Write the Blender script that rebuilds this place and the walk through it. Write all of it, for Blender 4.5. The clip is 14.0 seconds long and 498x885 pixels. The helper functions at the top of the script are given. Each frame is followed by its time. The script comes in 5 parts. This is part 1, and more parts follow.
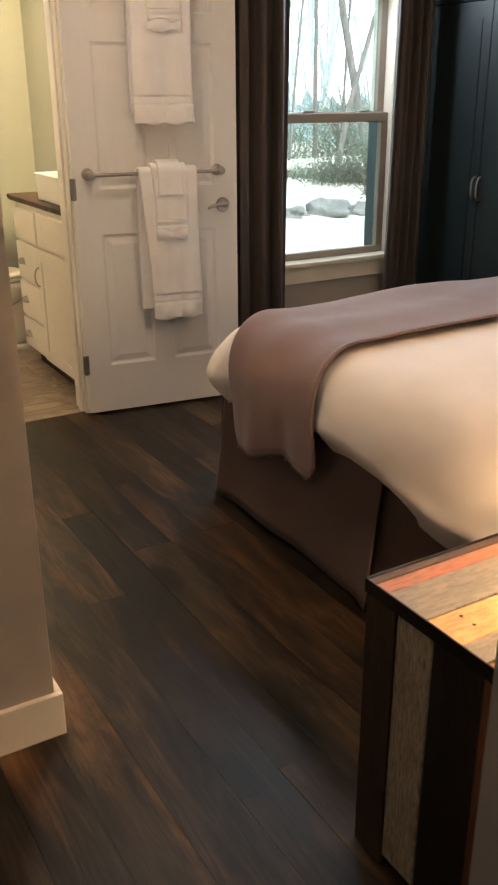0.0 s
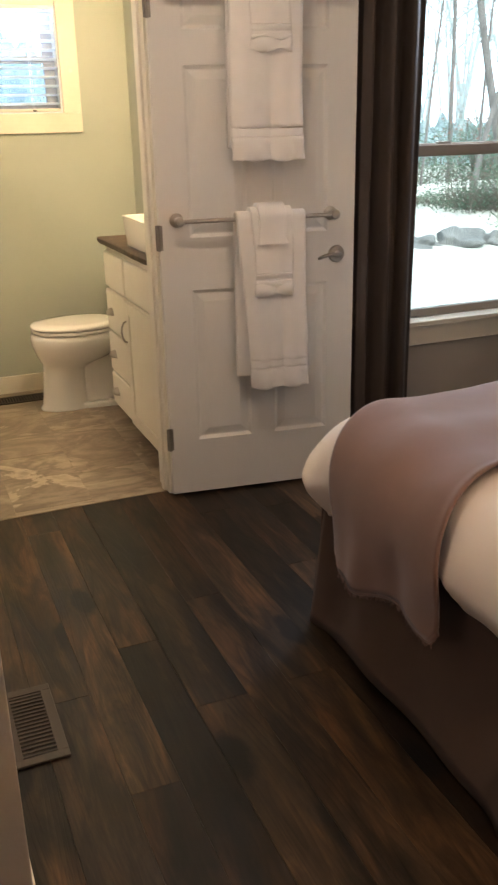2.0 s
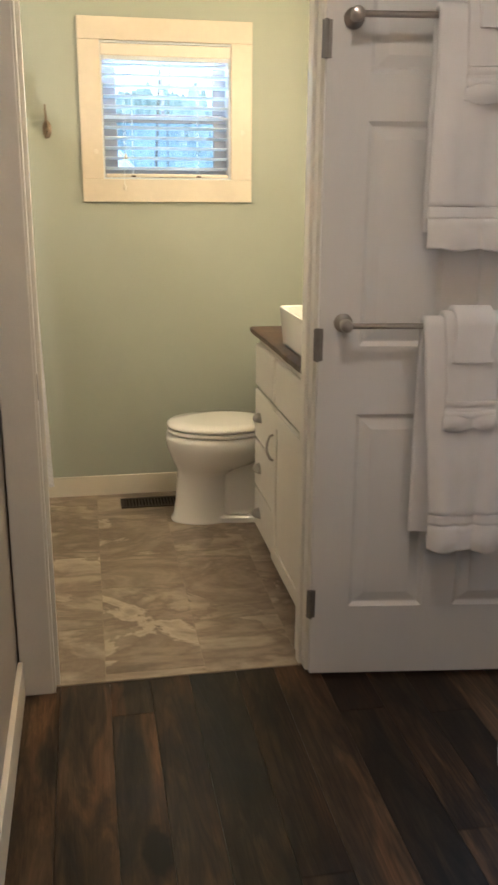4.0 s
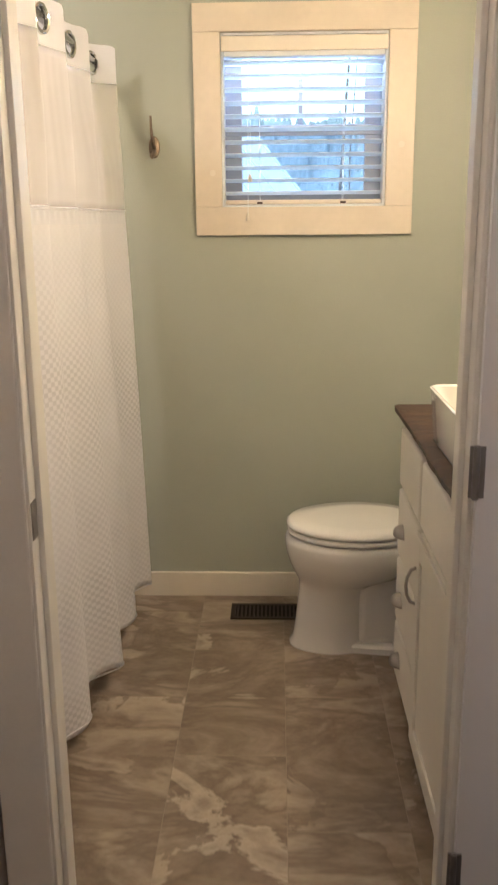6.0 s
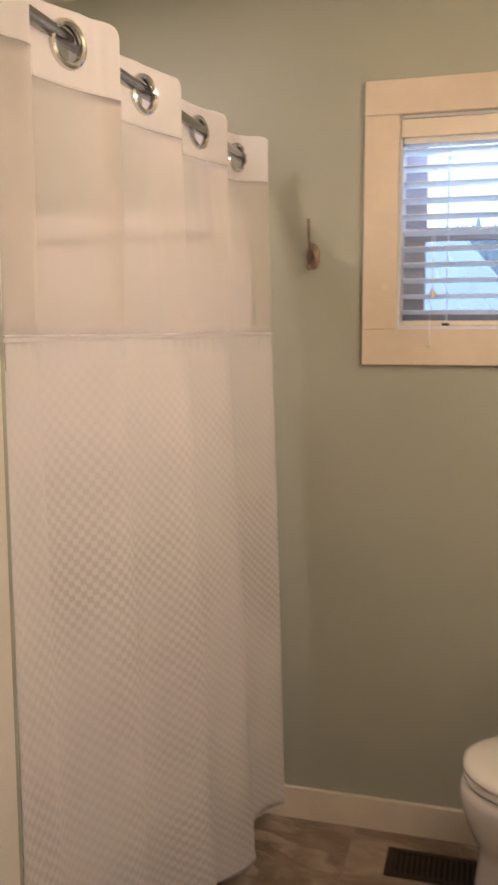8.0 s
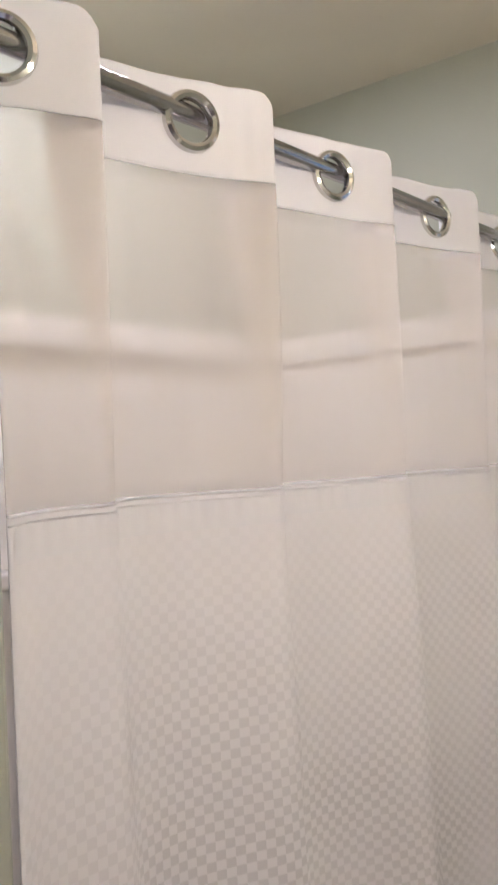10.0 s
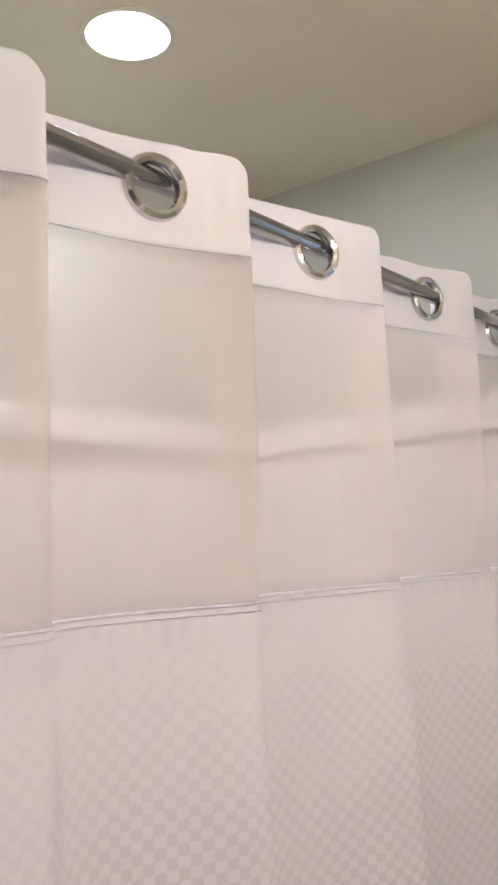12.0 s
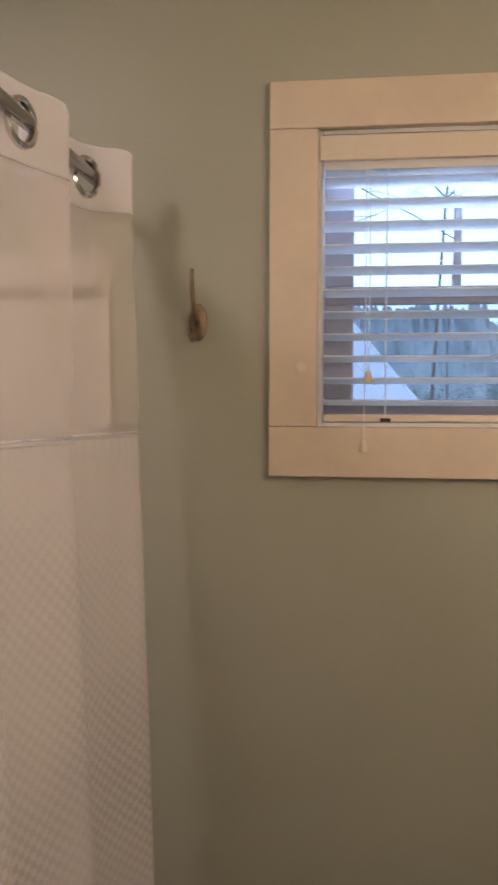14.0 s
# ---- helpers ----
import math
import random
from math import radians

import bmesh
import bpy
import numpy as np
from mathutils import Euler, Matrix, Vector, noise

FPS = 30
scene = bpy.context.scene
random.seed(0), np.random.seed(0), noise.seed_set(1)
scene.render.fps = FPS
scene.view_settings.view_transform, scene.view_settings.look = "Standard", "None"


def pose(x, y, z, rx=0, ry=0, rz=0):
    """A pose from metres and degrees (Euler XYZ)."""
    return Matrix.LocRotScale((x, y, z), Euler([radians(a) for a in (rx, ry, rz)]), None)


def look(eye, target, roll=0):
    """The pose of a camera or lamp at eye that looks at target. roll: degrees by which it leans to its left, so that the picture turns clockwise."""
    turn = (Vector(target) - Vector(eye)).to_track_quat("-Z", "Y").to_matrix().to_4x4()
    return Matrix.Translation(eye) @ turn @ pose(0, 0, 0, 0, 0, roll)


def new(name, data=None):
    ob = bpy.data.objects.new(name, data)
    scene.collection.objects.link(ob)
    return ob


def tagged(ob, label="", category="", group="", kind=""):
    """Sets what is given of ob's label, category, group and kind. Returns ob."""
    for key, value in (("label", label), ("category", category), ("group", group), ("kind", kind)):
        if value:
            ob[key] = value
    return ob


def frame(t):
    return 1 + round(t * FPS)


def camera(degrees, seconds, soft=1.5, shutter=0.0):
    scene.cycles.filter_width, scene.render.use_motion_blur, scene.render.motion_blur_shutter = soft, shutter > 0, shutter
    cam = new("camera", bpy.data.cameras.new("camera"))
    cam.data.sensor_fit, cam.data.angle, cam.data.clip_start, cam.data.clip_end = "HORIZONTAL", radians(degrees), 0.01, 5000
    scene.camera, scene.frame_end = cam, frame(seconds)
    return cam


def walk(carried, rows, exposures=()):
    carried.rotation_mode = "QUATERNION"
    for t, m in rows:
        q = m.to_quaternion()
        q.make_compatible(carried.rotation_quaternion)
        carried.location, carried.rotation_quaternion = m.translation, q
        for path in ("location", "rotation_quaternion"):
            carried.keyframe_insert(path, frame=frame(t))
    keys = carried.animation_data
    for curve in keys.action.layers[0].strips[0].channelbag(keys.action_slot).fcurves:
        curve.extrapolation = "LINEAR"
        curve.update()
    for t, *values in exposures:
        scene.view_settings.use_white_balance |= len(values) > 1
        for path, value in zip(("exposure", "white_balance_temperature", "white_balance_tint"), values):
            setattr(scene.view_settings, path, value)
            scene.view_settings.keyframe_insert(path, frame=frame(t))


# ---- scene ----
cam = camera(32.0, 14.0, 2.2, 0.4)
PATH = [
    (0, (-1.33, -3.732, 1.411), (-0.384, -2.133, 0.668), -0.3),
    (0.5, (-1.266, -3.569, 1.406), (-0.338, -1.955, 0.676), -0.7),
    (1, (-1.195, -3.411, 1.416), (-0.259, -1.784, 0.726), -1.5),
    (1.5, (-1.067, -3.255, 1.422), (-0.238, -1.574, 0.722), -1.2),
    (2, (-0.935, -3.141, 1.433), (-0.23, -1.403, 0.739), -1.3),
    (2.5, (-0.885, -2.965, 1.431), (-0.251, -1.195, 0.751), -1.7),
    (3, (-0.853, -2.72, 1.449), (-0.203, -0.945, 0.795), -0.8),
    (3.5, (-0.766, -2.525, 1.425), (-0.192, -0.712, 0.807), -0.4),
    (4, (-0.626, -2.321, 1.44), (-0.274, -0.432, 0.887), 0.4),
    (4.2, (-0.596, -2.244, 1.435), (-0.296, -0.344, 0.889), 0.1),
    (6.3, (-0.324, -1.27, 1.447), (-0.403, 0.674, 0.985), -0.5),
    (6.5, (-0.333, -1.185, 1.456), (-0.405, 0.771, 1.044), -0.7),
    (7, (-0.311, -1.009, 1.46), (-0.473, 0.952, 1.101), -0.9),
    (7.5, (-0.282, -0.801, 1.471), (-0.621, 1.141, 1.13), -0.1),
    (8, (-0.254, -0.665, 1.492), (-0.798, 1.243, 1.236), -0.1),
    (8.5, (-0.269, -0.489, 1.504), (-0.982, 1.371, 1.32), -0.7),
    (9, (-0.277, -0.325, 1.528), (-1.192, 1.446, 1.369), -1.2),
    (9.2, (-0.264, -0.269, 1.53), (-1.284, 1.445, 1.384), -1.0),
    (11.3, (-0.177, -0.085, 1.542), (-1.554, 1.344, 1.798), -2.7),
    (11.5, (-0.2, -0.071, 1.542), (-1.537, 1.394, 1.799), -2.4),
    (12, (-0.285, -0.011, 1.557), (-1.518, 1.549, 1.773), -2.3),
    (12.5, (-0.363, 0.023, 1.562), (-1.399, 1.729, 1.684), -2.0),
    (13, (-0.405, 0.047, 1.562), (-1.153, 1.902, 1.581), -0.7),
    (13.5, (-0.427, 0.074, 1.552), (-0.9, 2.016, 1.504), -0.4),
    (14, (-0.445, 0.086, 1.541), (-0.697, 2.068, 1.449), 0.2),
]
EXPOSURES = [(0, 1.33, 6750, 14), (0.5, 1.21, 6850, 18), (1, 1.25, 7100, 28), (1.5, 1.19, 7250, 31), (2, 1.20, 6500, 15), (2.5, 1.18, 6650, 18), (3, 1.13, 7200, 29), (3.5, 1.06, 6000, 13), (4, 0.86, 5750, 11),
             (6.5, 0.44, 5700, 20), (7, 0.18, 5800, 22), (7.5, 0.10, 6050, 28), (8, 0.08, 6050, 30), (8.5, 0.31, 5600, 27), (9, 0.23, 5000, 23), (12, 0.29, 4950, 24), (12.5, 0.19, 4800, 17), (13, 0.35, 4600, 15), (13.5, 0.22, 4850, 21), (14, -0.47, 5950, 31)]
walk(cam, [(t, look(eye, target, roll)) for t, eye, target, roll in PATH], EXPOSURES)
SKY, SUN, HAZE = 0.12, 3.6, 2.4
E_BEDSIDE, E_BEDROOM, E_ENTRY, E_HALL_FILL, E_TUB, E_VANITY_FILL, E_WINDOW = 13, 5.0, 3.8, 2.8, 6, 8.8, 10


# ---- world, lights, exposure ----
world = bpy.data.worlds.new("world")
scene.world = world
world.use_nodes = True
wn = world.node_tree
sky = wn.nodes.new("ShaderNodeTexSky")
sky.sky_type = "NISHITA"
sky.sun_disc = False
sky.sun_elevation = radians(38)
sky.sun_rotation = radians(200)
sky.air_density = 1.0
sky.dust_density = 2.0
sky.ozone_density = 1.0
wn.links.new(sky.outputs[0], wn.nodes["Background"].inputs[0])
wn.nodes["Background"].inputs[1].default_value = SKY


def lamp(name, kind, m, energy, colour, size=0.05):
    data = bpy.data.lights.new(name, kind)
    data.energy = energy
    data.color = colour
    if kind == "SUN":
        data.angle = radians(size)
    elif kind == "AREA":
        data.shape = "DISK"
        data.size = size
    else:
        data.shadow_soft_size = size
    ob = new(name, data)
    ob.matrix_world = m
    return ob


def window_lamp(name, x0, x1, z0, z1, y, aim, energy, colour):
    """A hidden area lamp standing in for sky light at the head of a window."""
    ob = lamp(name, "AREA", look(((x0 + x1) / 2, y, (z0 + z1) / 2), aim), energy, colour)
    ob.data.shape = "RECTANGLE"
    ob.data.size, ob.data.size_y = x1 - x0, z1 - z0
    return ob


window_lamp("window_skylight", 1.12, 1.74, 2.03, 2.09, 0.022, (0.9, -1.8, 0.4), E_WINDOW, (0.72, 0.86, 1.0))
# Added behind the blind's headrail to brighten the slats.
window_lamp("bath_window_skylight", -0.46, -0.02, 2.004, 2.050, 1.868, (-0.24, 1.45, 0.6), 1.7, (0.66, 0.84, 1.0))
lamp("sun", "SUN", look((0, 0, 10), (3, 9, 0)), SUN, (1.0, 0.96, 0.9), 12)


# ---- materials ----
class Nodes:
    """Small helper round one node material."""

    def __init__(self, name):
        self.mat = bpy.data.materials.new(name)
        self.mat.use_nodes = True
        self.tree = self.mat.node_tree
        self.bsdf = self.tree.nodes["Principled BSDF"]
        self.out = self.tree.nodes["Material Output"]

    def node(self, kind, inputs=None, **props):
        n = self.tree.nodes.new(kind)
        for k, v in props.items():
            setattr(n, k, v)
        for k, v in (inputs or {}).items():
            if hasattr(v, "is_output"):
                self.tree.links.new(v, n.inputs[k])
            else:
                n.inputs[k].default_value = v
        return n

    def coords(self, scale=(1, 1, 1), shift=None, which="Object"):
        tc = self.node("ShaderNodeTexCoord")
        mp = self.node("ShaderNodeMapping", {"Vector": tc.outputs[which], "Scale": scale})
        if shift is not None:
            self.tree.links.new(shift, mp.inputs["Location"])
        return mp.outputs[0]

    def noise(self, vec, scale, detail=4.0, rough=0.55, distort=0.0):
        return self.node("ShaderNodeTexNoise", {"Vector": vec, "Scale": scale, "Detail": detail, "Roughness": rough, "Distortion": distort}).outputs["Fac"]

    def ramp(self, fac, stops):
        n = self.node("ShaderNodeValToRGB", {"Fac": fac})
        e = n.color_ramp.elements
        while len(e) < len(stops):
            e.new(0.5)
        for el, (p, c) in zip(e, stops):
            el.position = p
            el.color = (*c, 1) if len(c) == 3 else c
        return n.outputs["Color"]

    def mix(self, fac, a, b, blend="MIX"):
        n = self.node("ShaderNodeMix", data_type="RGBA", blend_type=blend)
        for sock, v in ((n.inputs[0], fac), (n.inputs[6], a), (n.inputs[7], b)):
            if hasattr(v, "is_output"):
                self.tree.links.new(v, sock)
            else:
                sock.default_value = v if isinstance(v, (int, float)) else (*v, 1) if len(v) == 3 else v
        return n.outputs[2]

    def maths(self, op, a, b=0.0):
        n = self.node("ShaderNodeMath", operation=op)
        for i, v in enumerate((a, b)):
            if hasattr(v, "is_output"):
                self.tree.links.new(v, n.inputs[i])
            else:
                n.inputs[i].default_value = v
        return n.outputs[0]

    def bump(self, height, strength=0.2, distance=0.005):
        n = self.node("ShaderNodeBump", {"Height": height, "Strength": strength, "Distance": distance})
        self.tree.links.new(n.outputs[0], self.bsdf.inputs["Normal"])

    def put(self, **kw):
        for k, v in kw.items():
            sock = self.bsdf.inputs[{"Base": "Base Color", "Rough": "Roughness", "Metal": "Metallic", "Sheen": "Sheen Weight", "Coat": "Coat Weight", "Spec": "Specular IOR Level"}.get(k, k)]
            if hasattr(v, "is_output"):
                self.tree.links.new(v, sock)
            else:
                sock.default_value = (*v, 1) if isinstance(v, tuple) and len(v) == 3 else v
        return self.mat


def plain(name, base, rough=0.6, metal=0.0, vary=0.08, scale=3.0, grain=120.0, bump=0.06, coat=0.0, sheen=0.0, stretch=(1, 1, 1)):
    """A painted, cast or woven surface: large and fine variation of colour, roughness and relief."""
    n = Nodes(name)
    v = n.coords(stretch)
    big, fine = n.noise(v, scale, 5), n.noise(v, grain, 3)
    lo = tuple(c * (1 - vary) for c in base)
    hi = tuple(min(1, c * (1 + vary)) for c in base)
    c = n.ramp(big, [(0.3, lo), (0.7, hi)])
    c = n.mix(0.25, c, n.ramp(fine, [(0.3, lo), (0.7, hi)]))
    r = n.maths("ADD", n.maths("MULTIPLY", big, 0.16), rough - 0.08)
    n.bump(fine, bump, 0.003)
    return n.put(Base=c, Rough=r, Metal=metal, Coat=coat, Sheen=sheen)


def wall_paint(name, base, peel=0.25):
    """Roller-painted drywall with orange-peel relief."""
    n = Nodes(name)
    v = n.coords()
    big = n.noise(v, 1.6, 4)
    peelf = n.noise(v, 160, 2, 0.5)
    c = n.ramp(big, [(0.3, tuple(k * 0.95 for k in base)), (0.7, tuple(min(1, k * 1.04) for k in base))])
    n.bump(n.maths("ADD", peelf, n.maths("MULTIPLY", n.noise(v, 45, 2), 0.6)), peel, 0.002)
    return n.put(Base=c, Rough=0.55)


def plank_wood():
    """Dark stained rustic pine: each board its own tone, smoky stain along it, cathedral figure, fine grain, knots."""
    n = Nodes("rustic_floor_wood")
    rnd = n.node("ShaderNodeObjectInfo").outputs["Random"]
    off = n.node("ShaderNodeCombineXYZ", {"X": n.maths("MULTIPLY", rnd, 37.0), "Y": n.maths("MULTIPLY", rnd, 91.0), "Z": rnd}).outputs[0]
    tone = n.ramp(n.maths("FRACT", n.maths("MULTIPLY", rnd, 13.7)), [(0.0, (0.022, 0.022, 0.020)), (0.14, (0.060, 0.038, 0.022)), (0.30, (0.047, 0.040, 0.028)), (0.44, (0.090, 0.056, 0.033)), (0.58, (0.040, 0.030, 0.020)), (0.72, (0.085, 0.064, 0.042)), (0.86, (0.030, 0.024, 0.020)), (1.0, (0.108, 0.073, 0.045))])
    # smoky blue-black stain and rusty stretches, long in the board's direction
    smoke = n.noise(n.coords((1, 0.24, 1), off), 5.5, 5, 0.58, 0.7)
    rust = n.noise(n.coords((1.6, 0.20, 1), n.node("ShaderNodeVectorMath", {0: off, 1: (5.3, 2.1, 0.0)}, operation="ADD").outputs[0]), 5.0, 4, 0.5, 0.5)
    c = n.mix(n.maths("MULTIPLY", n.ramp(rust, [(0.48, (0, 0, 0)), (0.62, (1, 1, 1))]), 0.62), tone, (0.140, 0.080, 0.043))
    c = n.mix(n.maths("MULTIPLY", n.ramp(rust, [(0.30, (1, 1, 1)), (0.44, (0, 0, 0))]), 0.45), c, (0.060, 0.056, 0.046))
    c = n.mix(n.maths("MULTIPLY", n.ramp(smoke, [(0.37, (1, 1, 1)), (0.49, (0, 0, 0))]), 0.84), c, (0.012, 0.013, 0.014))
    # cathedral figure: the contour lines of a slow field drawn out along the board
    field = n.noise(n.coords((1, 0.085, 1), off), 7.0, 1.5, 0.4, 0.25)
    rings = n.maths("FRACT", n.maths("ADD", n.maths("MULTIPLY", field, 22.0), n.maths("MULTIPLY", n.noise(n.coords((1, 0.3, 1), off), 22, 3), 0.5)))
    line = n.ramp(rings, [(0.0, (0, 0, 0)), (0.55, (0.25, 0.25, 0.25)), (0.86, (1, 1, 1)), (1.0, (0, 0, 0))])
    show = n.ramp(n.noise(n.coords((1, 0.3, 1), off), 2.6, 2), [(0.40, (0.12, 0.12, 0.12)), (0.62, (0.75, 0.75, 0.75))])
    c = n.mix(n.maths("MULTIPLY", line, show), c, n.mix(1.0, c, (0.34, 0.30, 0.28), "MULTIPLY"))
    fine = n.noise(n.coords((1, 0.03, 1), off), 170, 4, 0.6)
    c = n.mix(1.0, c, n.ramp(fine, [(0.28, (0.72, 0.71, 0.70)), (0.72, (1.22, 1.20, 1.18))]), "MULTIPLY")
    blot = n.noise(n.coords((1, 0.17, 1), off), 15.0, 8, 0.66, 0.7)
    c = n.mix(1.0, c, n.ramp(blot, [(0.35, (0.27, 0.27, 0.28)), (0.50, (0.82, 0.80, 0.77)), (0.65, (1.95, 1.80, 1.62))]), "MULTIPLY")
    worn = n.noise(n.coords((1, 0.25, 1), n.node("ShaderNodeVectorMath", {0: off, 1: (1.7, 9.4, 0.0)}, operation="ADD").outputs[0]), 4.0, 6, 0.62, 0.8)
    c = n.mix(n.maths("MULTIPLY", n.ramp(worn, [(0.56, (0, 0, 0)), (0.68, (1, 1, 1))]), 0.35), c, (0.150, 0.112, 0.076))
    # knots: a dark eye, ringed by a rusty halo
    cell = n.node("ShaderNodeTexVoronoi", {"Vector": n.coords((1, 0.40, 1), off), "Scale": 1.9}, voronoi_dimensions="2D").outputs["Distance"]
    wob = n.noise(n.coords((1, 0.6, 1), off), 26, 3)
    knot = n.maths("ADD", cell, n.maths("MULTIPLY", wob, 0.07))
    c = n.mix(n.maths("MULTIPLY", n.ramp(knot, [(0.09, (1, 1, 1)), (0.24, (0, 0, 0))]), 0.55), c, (0.018, 0.015, 0.013))
    c = n.mix(n.ramp(knot, [(0.085, (1, 1, 1)), (0.112, (0, 0, 0))]), c, (0.005, 0.004, 0.004))
    n.bump(n.maths("ADD", n.maths("MULTIPLY", fine, 0.5), n.maths("ADD", smoke, n.maths("MULTIPLY", line, -0.3))), 0.16, 0.003)
    r = n.maths("ADD", n.maths("MULTIPLY", smoke, 0.30), 0.24)
    # how much stain each board took
    took = n.maths("ADD", n.maths("MULTIPLY", n.maths("FRACT", n.maths("MULTIPLY", rnd, 7.31)), 0.70), 0.17)
    c = n.mix(1.0, c, took, "MULTIPLY")
    c = n.mix(1.0, c, (1.16, 1.02, 0.88), "MULTIPLY")
    return n.put(Base=c, Rough=r, Spec=0.26)


def stone_tile():
    """Brown-grey veined porcelain: smoky bands, ragged pale veins with a dark side; each tile cut from another part of the slab."""
    n = Nodes("veined_tile")
    rnd = n.node("ShaderNodeObjectInfo").outputs["Random"]
    off = n.node("ShaderNodeCombineXYZ", {"X": n.maths("MULTIPLY", rnd, 23.0), "Y": n.maths("MULTIPLY", rnd, 57.0), "Z": 0.0}).outputs[0]
    v = n.coords((1.0, 1.9, 1), off)
    cloud = n.noise(v, 2.0, 7, 0.60, 0.7)
    fine = n.noise(v, 26, 5)
    vein = n.noise(n.coords((1.0, 1.35, 1), off), 1.7, 9, 0.60, 0.7)
    c = n.ramp(cloud, [(0.30, (0.105, 0.076, 0.055)), (0.43, (0.275, 0.215, 0.165)), (0.50, (0.160, 0.120, 0.090)), (0.58, (0.350, 0.285, 0.222)), (0.68, (0.200, 0.152, 0.115))])
    where = n.ramp(n.noise(v, 1.1, 2), [(0.44, (0, 0, 0)), (0.54, (1, 1, 1))])
    c = n.mix(n.maths("MULTIPLY", n.ramp(vein, [(0.44, (0, 0, 0)), (0.555, (1, 1, 1)), (0.562, (0, 0, 0))]), 0.55), c, (0.110, 0.078, 0.058))
    c = n.mix(n.maths("MULTIPLY", n.maths("MULTIPLY", n.ramp(vein, [(0.548, (0, 0, 0)), (0.572, (1, 1, 1)), (0.66, (0, 0, 0))]), where), 0.62), c, (0.560, 0.485, 0.400))
    c = n.mix(0.14, c, n.ramp(fine, [(0.3, (0.14, 0.105, 0.08)), (0.7, (0.44, 0.37, 0.30))]))
    n.bump(fine, 0.03, 0.002)
    c = n.mix(1.0, c, (1.20, 1.20, 1.15), "MULTIPLY")
    return n.put(Base=c, Rough=n.maths("ADD", n.maths("MULTIPLY", cloud, 0.14), 0.26))


def weathered(name, a, b, dark):
    """Old painted reclaimed board with worn patches and grain along z or x."""
    n = Nodes(name)
    rnd = n.node("ShaderNodeObjectInfo").outputs["Random"]
    off = n.node("ShaderNodeCombineXYZ", {"X": n.maths("MULTIPLY", rnd, 19.0), "Y": n.maths("MULTIPLY", rnd, 7.0), "Z": rnd}).outputs[0]
    v = n.coords((3, 9, 2.2), off)
    worn = n.noise(v, 4, 7, 0.65, 0.6)
    grain = n.noise(n.coords((6, 40, 6), off), 6, 6, 0.7, 0.4)
    c = n.ramp(worn, [(0.34, a), (0.5, tuple((x + y) / 2 for x, y in zip(a, b))), (0.66, b)])
    c = n.mix(n.ramp(grain, [(0.34, (0.8, 0.8, 0.8)), (0.55, (0, 0, 0))]), c, dark)
    n.bump(n.maths("ADD", grain, worn), 0.4, 0.004)
    return n.put(Base=c, Rough=0.45, Spec=0.28)


def brushed(name, base, rough=0.28):
    n = Nodes(name)
    f = n.noise(n.coords((1, 1, 14)), 60, 4)
    n.bump(f, 0.03, 0.001)
    return n.put(Base=base, Rough=n.maths("ADD", n.maths("MULTIPLY", f, 0.15), rough - 0.06), Metal=1.0)


def terry(name, base):
    n = Nodes(name)
    v = n.coords()
    loops = n.node("ShaderNodeTexVoronoi", {"Vector": v, "Scale": 380.0}).outputs["Distance"]
    big = n.noise(v, 9, 4)
    c = n.ramp(big, [(0.3, tuple(k * 0.94 for k in base)), (0.7, base)])
    n.bump(n.maths("ADD", loops, n.maths("MULTIPLY", big, 0.5)), 0.28, 0.003)
    return n.put(Base=c, Rough=0.95, Sheen=0.25)


def fabric(name, base, rough=0.8, sheen=0.2, weave=420.0, vary=0.08, bump=0.12, tint=(1, 1, 1)):
    n = Nodes(name)
    v = n.coords()
    w = n.maths("MULTIPLY", n.noise(v, weave, 2), 0.35)
    crease = n.noise(n.coords((1, 0.6, 1)), 9, 4, 0.5, 0.3)
    big = n.noise(v, 5, 5, 0.6)
    c = n.ramp(big, [(0.3, tuple(k * (1 - vary) for k in base)), (0.7, tuple(min(1, k * (1 + vary)) for k in base))])
    n.bump(n.maths("ADD", n.maths("ADD", w, big), n.maths("MULTIPLY", crease, 1.6)), bump, 0.006)
    n.put(Base=c, Rough=rough, Sheen=sheen)
    n.bsdf.inputs["Sheen Tint"].default_value = (*tint, 1)
    return n.mat


